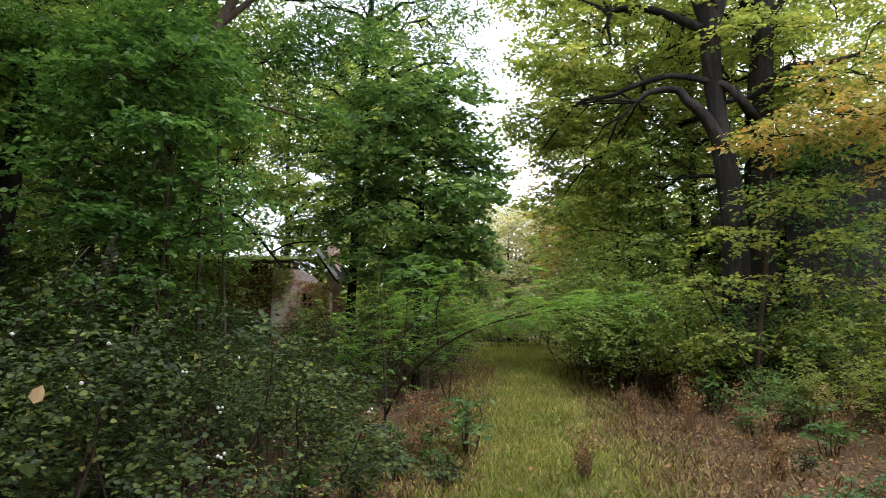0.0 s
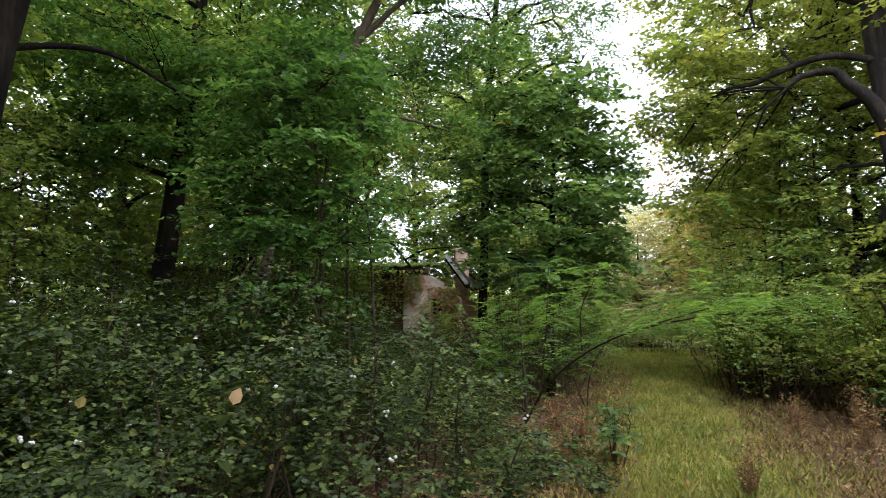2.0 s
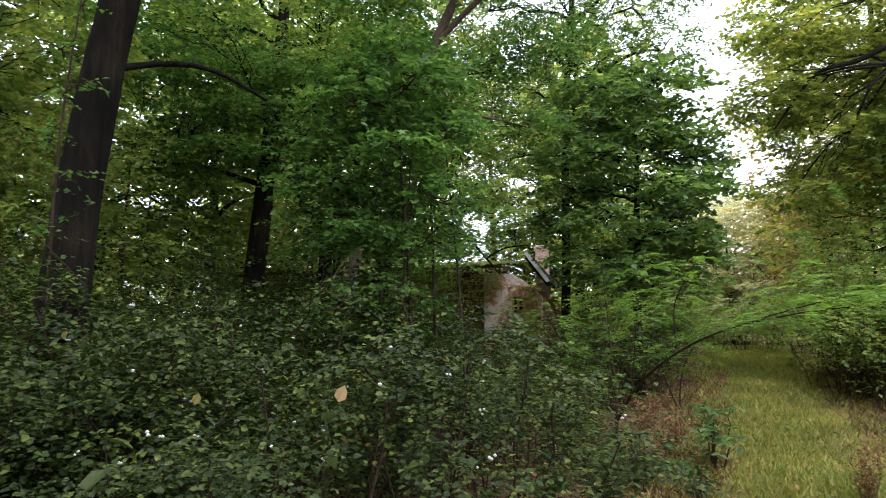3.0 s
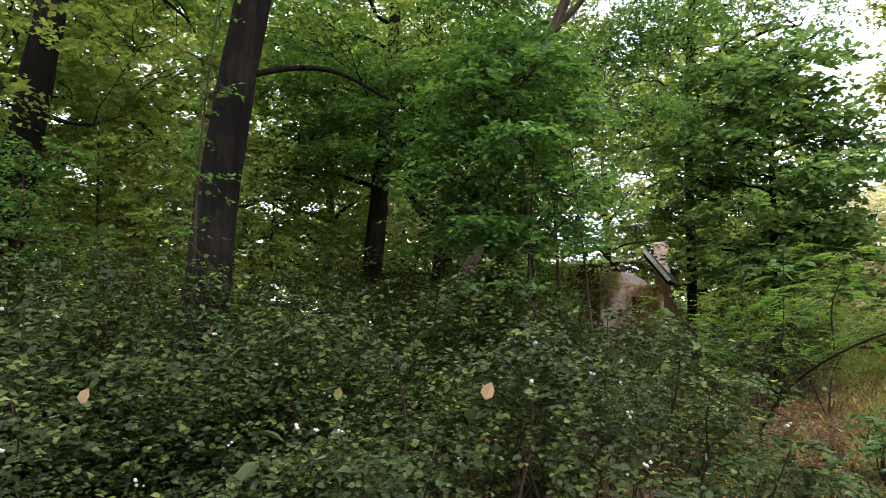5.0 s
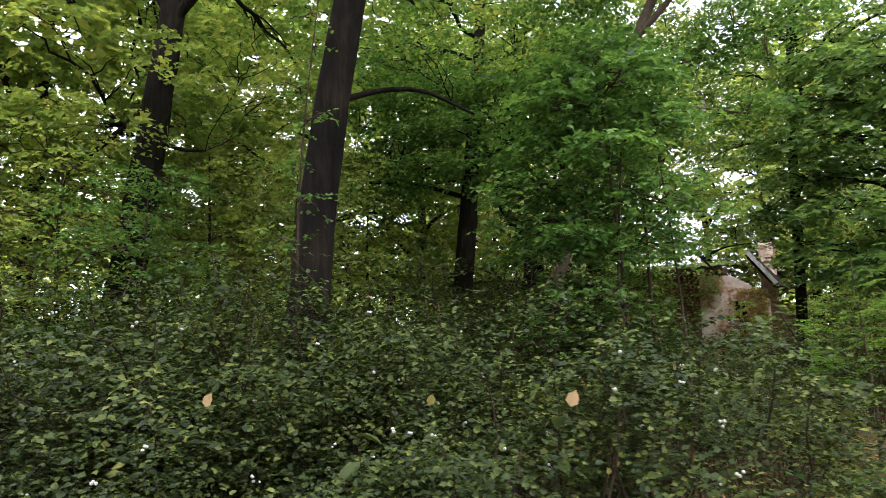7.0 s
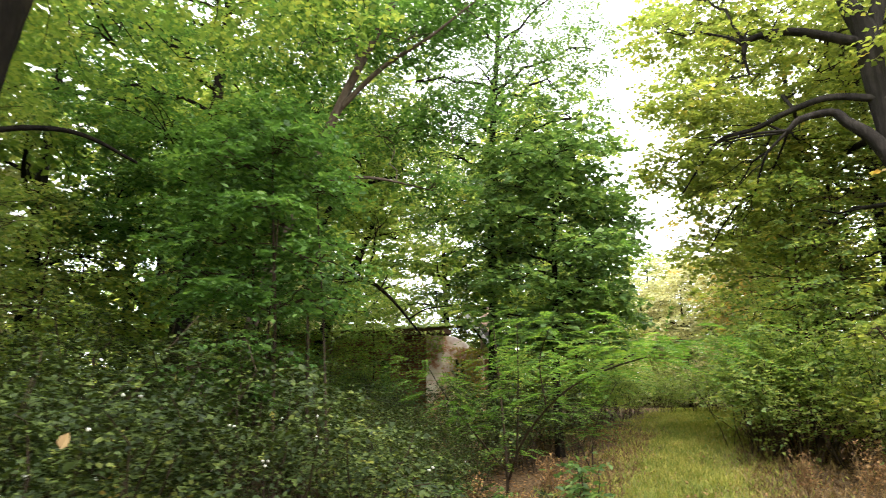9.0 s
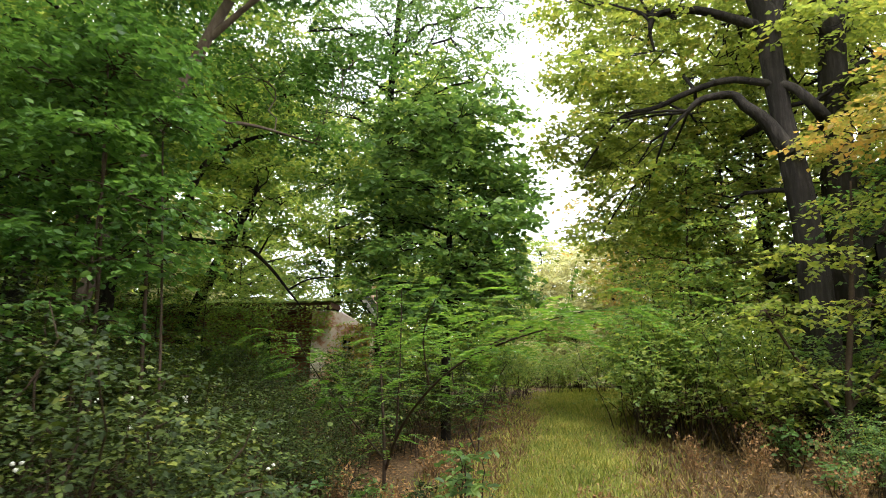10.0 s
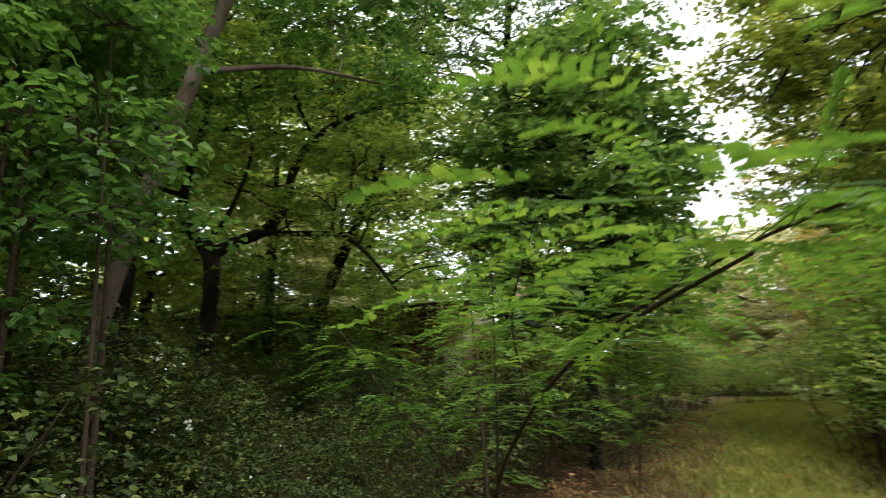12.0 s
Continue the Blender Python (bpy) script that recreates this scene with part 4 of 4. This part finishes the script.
# ---- locust saplings ----
def locust(name, label, base, stems, seed, count, long_leaf=0.26):
    rng = np.random.default_rng(seed)
    root = thing(name, base, label, "sapling")
    feet, dirs = [], []
    for st in stems:
        st = np.array(st, float)
        ln = smooth_path(st[:, :3], 7)
        rr = np.interp(np.linspace(0, 1, len(ln)), np.linspace(0, 1, len(st)), st[:, 3])
        v, f = tube(ln, rr, 7, 0.05, rng)
        part_of("stem", raw_mesh("stem", v, f, 4, TWIG, True), root)
        w = np.linspace(0, 1, len(ln)) ** 1.2
        for k in range(count):
            i = min(int(len(ln) * (0.35 + 0.65 * rng.random())), len(ln) - 1)
            d = unit(rng.normal(0, 1, 3) * np.array([1, 1, 0.1]) + np.array([0, 0, 0.05]))
            reach = rng.uniform(0.02, 0.45) * (0.4 + w[i])
            feet.append(ln[i] + d * reach)
            dirs.append(d)
            if k % 3 == 0:
                v, f = tube(np.linspace(ln[i], ln[i] + d * (reach + long_leaf), 4), [0.0025, 0.002, 0.0015, 0.001], 4)
                part_of("twig", raw_mesh("twig", v, f, 4, L_LOCUST, True), root)
    p, d = np.array(feet), np.array(dirs)
    n, pairs = len(p), 8
    length = long_leaf * rng.uniform(0.7, 1.25, n)
    s = np.repeat(np.linspace(0.14, 1.0, pairs), 2)[None, :]
    pos = p[:, None] + d[:, None] * (length[:, None] * s)[..., None]
    pos[..., 2] -= 0.3 * length[:, None] * s ** 2
    side = unit(np.cross(d, np.array([0, 0, 1.0])))
    sgn = np.tile([1.0, -1.0], pairs)
    ax = side[:, None] * sgn[None, :, None] + d[:, None] * 0.35 + rng.normal(0, 0.1, (n, pairs * 2, 3))
    up = np.array([0, 0, 1.0]) + rng.normal(0, 0.18, (n, 1, 3)) + rng.normal(0, 0.12, (n, pairs * 2, 3))
    m = n * pairs * 2
    part_of("foliage", leaves("foliage", pos.reshape(-1, 3), ax.reshape(-1, 3), up.reshape(-1, 3), 0.042 * rng.uniform(0.8, 1.2, m), 0.5, L_LOCUST, LEAF6), root, "bright green feathered leaflets", "stuff")
    return root


locust("locust_sapling", "spindly black locust sapling with bright green feathered leaves", (-0.75, 8.4, 0),
       [[(0, 0, -0.05, 0.022), (0.02, -0.1, 0.5, 0.018), (-0.02, -0.1, 1.2, 0.013), (-0.1, -0.1, 2.3, 0.005)],
        [(0.02, -0.05, 0.3, 0.018), (0.3, -0.6, 0.8, 0.015), (0.7, -1.4, 1.2, 0.012), (1.1, -2.3, 1.45, 0.01), (1.45, -3.1, 1.56, 0.007), (1.68, -3.7, 1.6, 0.004)],
        [(0.2, -0.4, 0.6, 0.012), (0.3, -0.7, 1.4, 0.008), (0.35, -0.9, 2.2, 0.004)],
        [(0.7, -1.4, 1.25, 0.01), (0.7, -1.7, 1.7, 0.006), (0.9, -2.0, 2.1, 0.003)],
        [(0.05, 0, 0.35, 0.012), (-0.5, -0.6, 1.2, 0.008), (-0.75, -1.0, 1.75, 0.004)],
        [(1.3, -2.8, 1.54, 0.006), (1.66, -3.35, 1.66, 0.005), (1.9, -3.7, 1.7, 0.003)]], 71, 62)
locust("locust_sapling", "low black locust shoot with bright green feathered leaves", (0.1, 11.2, 0),
       [[(0, 0, -0.05, 0.015), (0.1, -0.1, 0.8, 0.01), (0.5, -0.4, 1.5, 0.004)], [(0, 0, 0.1, 0.012), (-0.3, -0.2, 1.0, 0.008), (-0.4, -0.3, 1.9, 0.004)]], 72, 40)


# ---- buildings ----
def box_mesh(name, lo, hi, mat, bevel=0.0):
    bm = bmesh.new()
    bmesh.ops.create_cube(bm, size=1)
    for v in bm.verts:
        v.co = [lo[i] + (v.co[i] + 0.5) * (hi[i] - lo[i]) for i in range(3)]
    if bevel:
        bmesh.ops.bevel(bm, geom=bm.edges[:], offset=bevel, segments=2, affect="EDGES")
    me = bpy.data.meshes.new(name)
    bm.to_mesh(me)
    bm.free()
    me.materials.append(mat)
    return me


def prism_mesh(name, outline, y0, y1, mat):
    """A solid with an outline in x and z, from y0 to y1."""
    bm = bmesh.new()
    a = [bm.verts.new((x, y0, z)) for x, z in outline]
    b = [bm.verts.new((x, y1, z)) for x, z in outline]
    bm.faces.new(a)
    bm.faces.new(b[::-1])
    for i in range(len(a)):
        j = (i + 1) % len(a)
        bm.faces.new((a[j], a[i], b[i], b[j]))
    bmesh.ops.recalc_face_normals(bm, faces=bm.faces[:])
    me = bpy.data.meshes.new(name)
    bm.to_mesh(me)
    bm.free()
    me.materials.append(mat)
    return me


def brick_material():
    m, n, l, b = nodes_of("old_brick", 0.9)
    tc = n.new("ShaderNodeTexCoord")
    mp = n.new("ShaderNodeMapping")
    mp.inputs["Rotation"].default_value = (radians(90), 0, 0)
    l.new(tc.outputs["Object"], mp.inputs["Vector"])
    br = n.new("ShaderNodeTexBrick")
    br.inputs["Scale"].default_value = 1
    br.inputs["Brick Width"].default_value = 0.25
    br.inputs["Row Height"].default_value = 0.077
    br.inputs["Mortar Size"].default_value = 0.008
    br.inputs["Color1"].default_value = (0.2, 0.06, 0.04, 1)
    br.inputs["Color2"].default_value = (0.3, 0.11, 0.07, 1)
    br.inputs["Mortar"].default_value = (0.25, 0.2, 0.16, 1)
    l.new(mp.outputs[0], br.inputs["Vector"])
    nz = n.new("ShaderNodeTexNoise")
    nz.inputs["Scale"].default_value = 3
    nz.inputs["Detail"].default_value = 7
    l.new(tc.outputs["Object"], nz.inputs["Vector"])
    mix = n.new("ShaderNodeMixRGB")
    mix.blend_type = "MULTIPLY"
    mix.inputs[0].default_value = 0.7
    r = ramp_of(n, [(0.3, (0.3, 0.28, 0.25)), (0.65, (1, 1, 1))])
    l.new(nz.outputs["Fac"], r.inputs[0])
    l.new(br.outputs["Color"], mix.inputs[1])
    l.new(r.outputs[0], mix.inputs[2])
    l.new(mix.outputs[0], b.inputs["Base Color"])
    return m


BRICK = brick_material()
RENDERED = rough_material("flaking_render", [(0.38, (0.34, 0.13, 0.07)), (0.45, (0.5, 0.27, 0.18)), (0.5, (0.68, 0.52, 0.43)), (0.64, (0.78, 0.7, 0.62))], 8, big_scale=2.2)
MOSS = rough_material("moss", [(0.3, (0.05, 0.07, 0.012)), (0.5, (0.13, 0.16, 0.02)), (0.7, (0.28, 0.3, 0.04))], 9, bump=1.0, dist=0.08)
DARKWOOD = rough_material("weathered_wood", [(0.3, (0.012, 0.011, 0.01)), (0.7, (0.05, 0.045, 0.04))], 10, (1, 1, 0.2))
PALEWOOD = rough_material("peeling_white_board", [(0.35, (0.3, 0.28, 0.26)), (0.6, (0.7, 0.68, 0.65))], 12)
PINK = rough_material("pink_plaster", [(0.35, (0.5, 0.28, 0.24)), (0.5, (0.72, 0.48, 0.42)), (0.65, (0.8, 0.68, 0.62))], 7)
EAVES = rough_material("brown_eaves", [(0.3, (0.05, 0.028, 0.015)), (0.7, (0.14, 0.085, 0.05))], 8, (1, 1, 3))
# near-black colour that paints in the shade of the rooms
ROOM_SHADE = rough_material("painted_room_shade", [(0.3, (0.01, 0.01, 0.01)), (0.7, (0.02, 0.02, 0.02))], 3)


def old_house():
    h = thing("old_house", (-7, 18.9, 0), "derelict brick house with a moss-covered roof", "house")
    # long brick front with an open dark window, in four pieces round the opening
    part_of("wall", box_mesh("wall", (-6, -0.8, 0), (0.55, -0.5, 3.06), BRICK), h)
    part_of("wall", box_mesh("wall", (0.55, -0.8, 0), (0.95, -0.5, 1.5), BRICK), h)
    part_of("wall", box_mesh("wall", (0.95, -0.8, 0), (2.2, -0.5, 3.06), BRICK), h)
    part_of("wall", box_mesh("wall", (0.55, -0.8, 2.35), (0.95, -0.5, 3.06), BRICK), h)
    # added sheet behind the front; its black colour stands for the unlit room
    part_of("room_shade_sheet", box_mesh("room_shade_sheet", (-6, 1.0, 0), (2.2, 1.2, 3.1), ROOM_SHADE), h)
    # gable end with flaking render and a small window
    part_of("gable_wall", prism_mesh("gable_wall", [(2.2, 0), (3.0, 0), (3.0, 2.95), (2.2, 3.0)], -1.1, -0.8, RENDERED), h)
    part_of("gable_wall", prism_mesh("gable_wall", [(3.35, 0), (3.85, 0), (3.85, 2.3), (3.35, 2.75)], -1.1, -0.8, RENDERED), h)
    part_of("gable_wall", prism_mesh("gable_wall", [(3.0, 0), (3.35, 0), (3.35, 1.75), (3.0, 1.75)], -1.1, -0.8, RENDERED), h)
    part_of("gable_wall", prism_mesh("gable_wall", [(3.0, 2.3), (3.35, 2.3), (3.35, 2.75), (3.0, 2.95)], -1.1, -0.8, RENDERED), h)
    part_of("side_wall", box_mesh("side_wall", (3.55, -0.8, 0), (3.85, 4, 2.3), BRICK), h)
    # the pane's near-black colour is painted shade too
    win = part_of("window", box_mesh("window", (3.0, -0.9, 1.75), (3.35, -0.85, 2.3), ROOM_SHADE), h, "small window, its pane coloured near-black for the shade indoors")
    for lo, hi in (((3.0, -1.0, 1.75), (3.03, -0.92, 2.3)), ((3.32, -1.0, 1.75), (3.35, -0.92, 2.3)), ((3.16, -1.0, 1.75), (3.19, -0.92, 2.3)), ((3.03, -1.0, 2.02), (3.32, -0.92, 2.05))):
        part_of("frame", box_mesh("frame", lo, hi, PALEWOOD), win, "peeling pale frame")
    # roofs
    part_of("roof", prism_mesh("roof", [(-6.4, 3.06), (2.75, 3.06), (2.75, 3.2), (-6.4, 3.2)], -1.2, -0.3, EAVES), h, "brown weathered eaves boards")
    bm = bmesh.new()
    nx, ny = 60, 14
    rng = np.random.default_rng(4)
    grid = [[bm.verts.new((-6.5 + 9.3 * i / nx, -1.25 + 3.2 * j / ny, 3.22 + 0.32 * j / ny + rng.normal(0, 0.025))) for i in range(nx + 1)] for j in range(ny + 1)]
    for j in range(ny):
        for i in range(nx):
            bm.faces.new((grid[j][i], grid[j][i + 1], grid[j + 1][i + 1], grid[j + 1][i]))
    me = bpy.data.meshes.new("roof")
    bm.to_mesh(me)
    bm.free()
    me.materials.append(MOSS)
    part_of("roof", me, h, "thick bright moss on the roof slope")
    for i in range(3):
        part_of("bargeboard", prism_mesh("bargeboard", [(3.42, 3.5 - 0.02 * i), (3.5, 3.56), (4.12, 2.72), (4.04, 2.67)], -1.25 + i * 0.06, -1.2 + i * 0.06, (PALEWOOD, DARKWOOD, DARKWOOD)[i]), h, "tilted bargeboard")
    part_of("roof", prism_mesh("roof", [(3.4, 3.4), (3.46, 3.5), (4.1, 2.68), (4.0, 2.6)], -1.05, 3.8, DARKWOOD), h, "dark sagging roof slope")
    n = 7000
    k = rng.random(n)
    p = np.column_stack([-6.4 + 9.2 * rng.random(n), -1.28 + 3.0 * k + rng.normal(0, 0.05, n), 3.24 + 0.32 * k + np.abs(rng.normal(0, 0.05, n))])
    drop = rng.random(n) < 0.66
    p[drop, 1] = -1.26 + rng.normal(0, 0.07, drop.sum())
    p[drop, 2] = 3.12 - rng.random(drop.sum()) ** 1.2 * (0.45 + 0.55 * np.sin(p[drop, 0] * 2.1 + 0.5) ** 2) * 1.3
    part_of("creeper", leaves("creeper", p, np.column_stack([rng.normal(0, 0.6, n), -np.ones(n), rng.normal(-0.4, 0.4, n)]), np.column_stack([rng.normal(0, 0.4, n), -0.5 * np.ones(n), np.ones(n)]), rng.uniform(0.05, 0.11, n), 0.8, L_LIGHT), h, "green creeper hanging over the eaves", "stuff")
    n = 1900
    p = np.column_stack([3.9 - np.abs(rng.normal(0, 0.45, n)) - 0.15 * rng.random(n), np.full(n, -1.14) + rng.normal(0, 0.03, n), 2.6 * rng.random(n)])
    part_of("creeper", leaves("creeper", p, rng.normal(0, 1, (n, 3)), np.column_stack([rng.normal(0, 0.4, n), -np.ones(n), 0.6 * np.ones(n)]), rng.uniform(0.05, 0.1, n), 0.8, L_YELLOW), h, "yellowing creeper on the wall", "stuff")
    part_of("chimney", box_mesh("chimney", (3.42, 0.6, 2.2), (3.8, 1.0, 3.97), PINK, 0.02), h, "pale pink chimney stack")


old_house()


def shed():
    s = thing("timber_shed", (8.7, 12.7, 0), "dark timber shed with a steep gable roof", "shed")
    for i in range(14):
        x = -1.75 + i * 0.25
        top = 5.7 - abs(x + 0.12) * 1.1 - 0.15
        part_of("plank", box_mesh("plank", (x, 0, 0), (x + 0.244, 0.05 + 0.01 * (i % 3), top), DARKWOOD, 0.006), s)
    part_of("wall", box_mesh("wall", (-1.75, 0.06, 0), (-1.7, 4, 3.3), DARKWOOD), s)
    part_of("wall", box_mesh("wall", (1.7, 0.06, 0), (1.75, 4, 3.3), DARKWOOD), s)
    part_of("wall", box_mesh("wall", (-1.7, 3.95, 0), (1.7, 4, 3.3), DARKWOOD), s)
    part_of("roof", prism_mesh("roof", [(-2.3, 3.2), (0, 5.73), (0, 5.9), (-2.4, 3.3)], -0.5, 4.3, DARKWOOD), s)
    part_of("roof", prism_mesh("roof", [(2.3, 3.2), (0, 5.73), (0, 5.9), (2.4, 3.3)], -0.5, 4.3, DARKWOOD), s)
    part_of("bargeboard", prism_mesh("bargeboard", [(-2.35, 3.1), (-2.4, 3.3), (0, 5.9), (0, 5.7)], -0.55, -0.51, DARKWOOD), s)
    part_of("bargeboard", prism_mesh("bargeboard", [(2.35, 3.1), (2.4, 3.3), (0, 5.9), (0, 5.7)], -0.55, -0.51, DARKWOOD), s)


shed()


# ---- small things ----
def dead_brush(name, label, spots, height, count, seed):
    rng = np.random.default_rng(seed)
    for x, y, s in spots:
        root = thing(name, (x, y, ground_z(x, y)), label, "dead plant", "dry stalks")
        lines = []
        feet = []
        for k in range(count):
            a = rng.uniform(0, 6.28)
            top = np.array([math.cos(a) * 0.5, math.sin(a) * 0.5, 1.0]) * height * s * rng.uniform(0.4, 1.1) * np.array([rng.random(), rng.random(), 1])
            ln = bend(np.array([top[0] * 0.2, top[1] * 0.2, -0.03]), top, rng, 0.1, 6, 0.12)
            lines.append(tube(ln, np.linspace(0.004, 0.0015, 6), 4))
            feet.append(ln[2:])
        v, f = join_tubes(lines)
        part_of("stalkwork", raw_mesh("stalkwork", v, f, 4, L_STRAW), root, "", "stuff")
        p = np.concatenate(feet)
        p = p[rng.integers(0, len(p), count * 9)] + rng.normal(0, 0.03, (count * 9, 3))
        n = len(p)
        part_of("foliage", leaves("foliage", p, rng.normal(0, 1, (n, 3)), rng.normal(0, 1, (n, 3)), rng.uniform(0.015, 0.05, n), 0.6, L_DRY), root, "shrivelled brown leaves", "stuff")


dead_brush("dead_brush", "clump of brown dead stalks and shrivelled leaves", [(1.35, 6.2, 0.9), (3.3, 8.6, 1.2), (4.2, 9.0, 1.3), (3.8, 7.6, 1.1), (4.9, 8.0, 1.3), (5.6, 7.2, 1.2), (4.6, 6.6, 1.0), (2.9, 9.8, 1.0), (3.9, 10.2, 1.0),
           (6.3, 6.6, 1.2), (-0.3, 6.6, 0.8), (-0.9, 7.2, 0.9), (0.0, 8.6, 0.8), (-0.4, 9.6, 0.9), (3.2, 6.2, 0.7), (5.2, 9.4, 1.2), (6.4, 8.0, 1.2)], 0.55, 34, 120)


def low_plants():
    ms = [make_bush("ground_sapling", "low leafy sapling at the edge of the track", 130 + k, 0.3, 0.6, 7, 42, 0.075, m, 5, 0, "low saplings", LEAF6, 0.7, 0.2) for k, m in enumerate((L_DARK, L_MAPLE, L_SHRUB))]
    rng = np.random.default_rng(140)
    spots = [(0.28, 7.1, 0, 1.15, 0), (-0.75, 5.6, 50, 0.9, 2), (-1.1, 4.9, 90, 0.9, 1), (-0.5, 6.1, 140, 0.7, 2), (-1.2, 4.0, 10, 0.95, 2), (-1.45, 3.2, 200, 0.9, 1), (-0.2, 7.6, 20, 0.6, 2), (4.4, 7.4, 0, 0.9, 1), (5.2, 6.6, 80, 1.1, 1),
             (4.0, 8.4, 130, 0.8, 0), (6.0, 7.6, 30, 1.2, 1), (3.9, 5.6, 0, 0.6, 1), (4.9, 5.4, 60, 0.8, 1), (5.8, 5.8, 10, 1.1, 0), (4.9, 9.6, 0, 1.1, 1), (4.2, 10.0, 66, 1.1, 0), (-0.9, 6.4, 30, 0.8, 1), (-0.55, 7.0, 260, 0.7, 0), (-1.0, 7.4, 130, 0.9, 2), (-0.1, 6.6, 330, 0.55, 1), (0.05, 5.9, 190, 0.6, 2), (4.6, 6.0, 220, 0.7, 0), (5.5, 6.3, 300, 0.9, 1), (3.6, 6.6, 90, 0.6, 2), (2.5, 4.6, 10, 0.5, 1), (3.0, 4.9, 70, 0.6, 1), (3.5, 5.2, 100, 0.55, 2)]
    place_bushes(ms, spots)


low_plants()


def big_leaf_shoots():
    """Upright shoots whose long leaves can be told apart, each a part."""
    blade = leaves("leaf", np.zeros((1, 3)), np.array([[1.0, 0, 0]]), np.array([[0, 0, 1.0]]), np.array([0.14]), 0.5, L_SHRUB, LEAF6)
    rng = np.random.default_rng(150)
    for x, y, top in ((-1.78, 2.75, 1.22), (-1.35, 4.0, 0.8), (-2.3, 2.1, 1.05), (-2.6, 3.6, 1.38), (-3.6, 2.6, 1.3), (-4.4, 3.6, 1.7), (-2.0, 5.0, 1.3), (-1.5, 5.6, 0.75), (-3.1, 4.6, 1.6), (-5.2, 2.6, 1.55)):
        root = thing("broad_leaved_shoot", (x, y, 0), "upright shoot with long grey-green leaves above the thicket", "shoot", "broad-leaved shoots")
        lean = rng.normal(0, 0.06, 2)
        line = np.column_stack([lean[0] * np.linspace(0, 1, 6) ** 2, lean[1] * np.linspace(0, 1, 6) ** 2, np.linspace(-0.03, top, 6)])
        v, f = tube(line, np.linspace(0.006, 0.002, 6), 6)
        part_of("stem", raw_mesh("stem", v, f, 4, TWIG, True), root)
        for k in range(9):
            h = top * (1 - 0.055 * k)
            ob = part_of("leaf", blade, root)
            ob.matrix_basis = Matrix.Translation((lean[0] * (h / top) ** 2, lean[1] * (h / top) ** 2, h)) @ pose(0, 0, 0, rng.uniform(-15, 15), rng.uniform(-25, 25) + 4 * k, 137.5 * k + rng.uniform(-20, 20))
            sz = rng.uniform(0.6, 1.1)
            ob.scale = (sz, sz, sz)


big_leaf_shoots()


def caught_leaf(x, y, z, turn, size, mat, label):
    """A fallen leaf lying on the shrubs, a little curled."""
    ob = new("fallen_leaf", leaves("fallen_leaf", np.zeros((1, 3)), np.array([[0.35, 0, 1.0]]), np.array([[0, -1.0, 0.35]]), np.array([size]), 0.8, mat, LEAF6))
    ob.matrix_world = pose(x, y, z, 0, 0, turn)
    tagged(ob, label, "leaf", "caught leaves")


caught_leaf(-1.58, 2.5, 1.17, 20, 0.075, L_PALE, "pale yellow fallen leaf caught on a shrub")
caught_leaf(-3.16, 1.83, 1.14, 30, 0.07, L_PALE, "pale yellow fallen leaf caught on a shrub")
for x, y, z, turn in ((-2.4, 2.6, 1.12, 50), (-2.9, 3.2, 1.3, 140), (-2.0, 3.6, 1.15, 250), (-3.7, 3.0, 1.42, 10), (-1.7, 4.4, 1.22, 80), (-4.3, 2.4, 1.4, 200), (-2.7, 4.6, 1.5, 310)):
    caught_leaf(x, y, z, turn, 0.06, L_YELLOW, "small orange autumn leaf caught on a shrub")
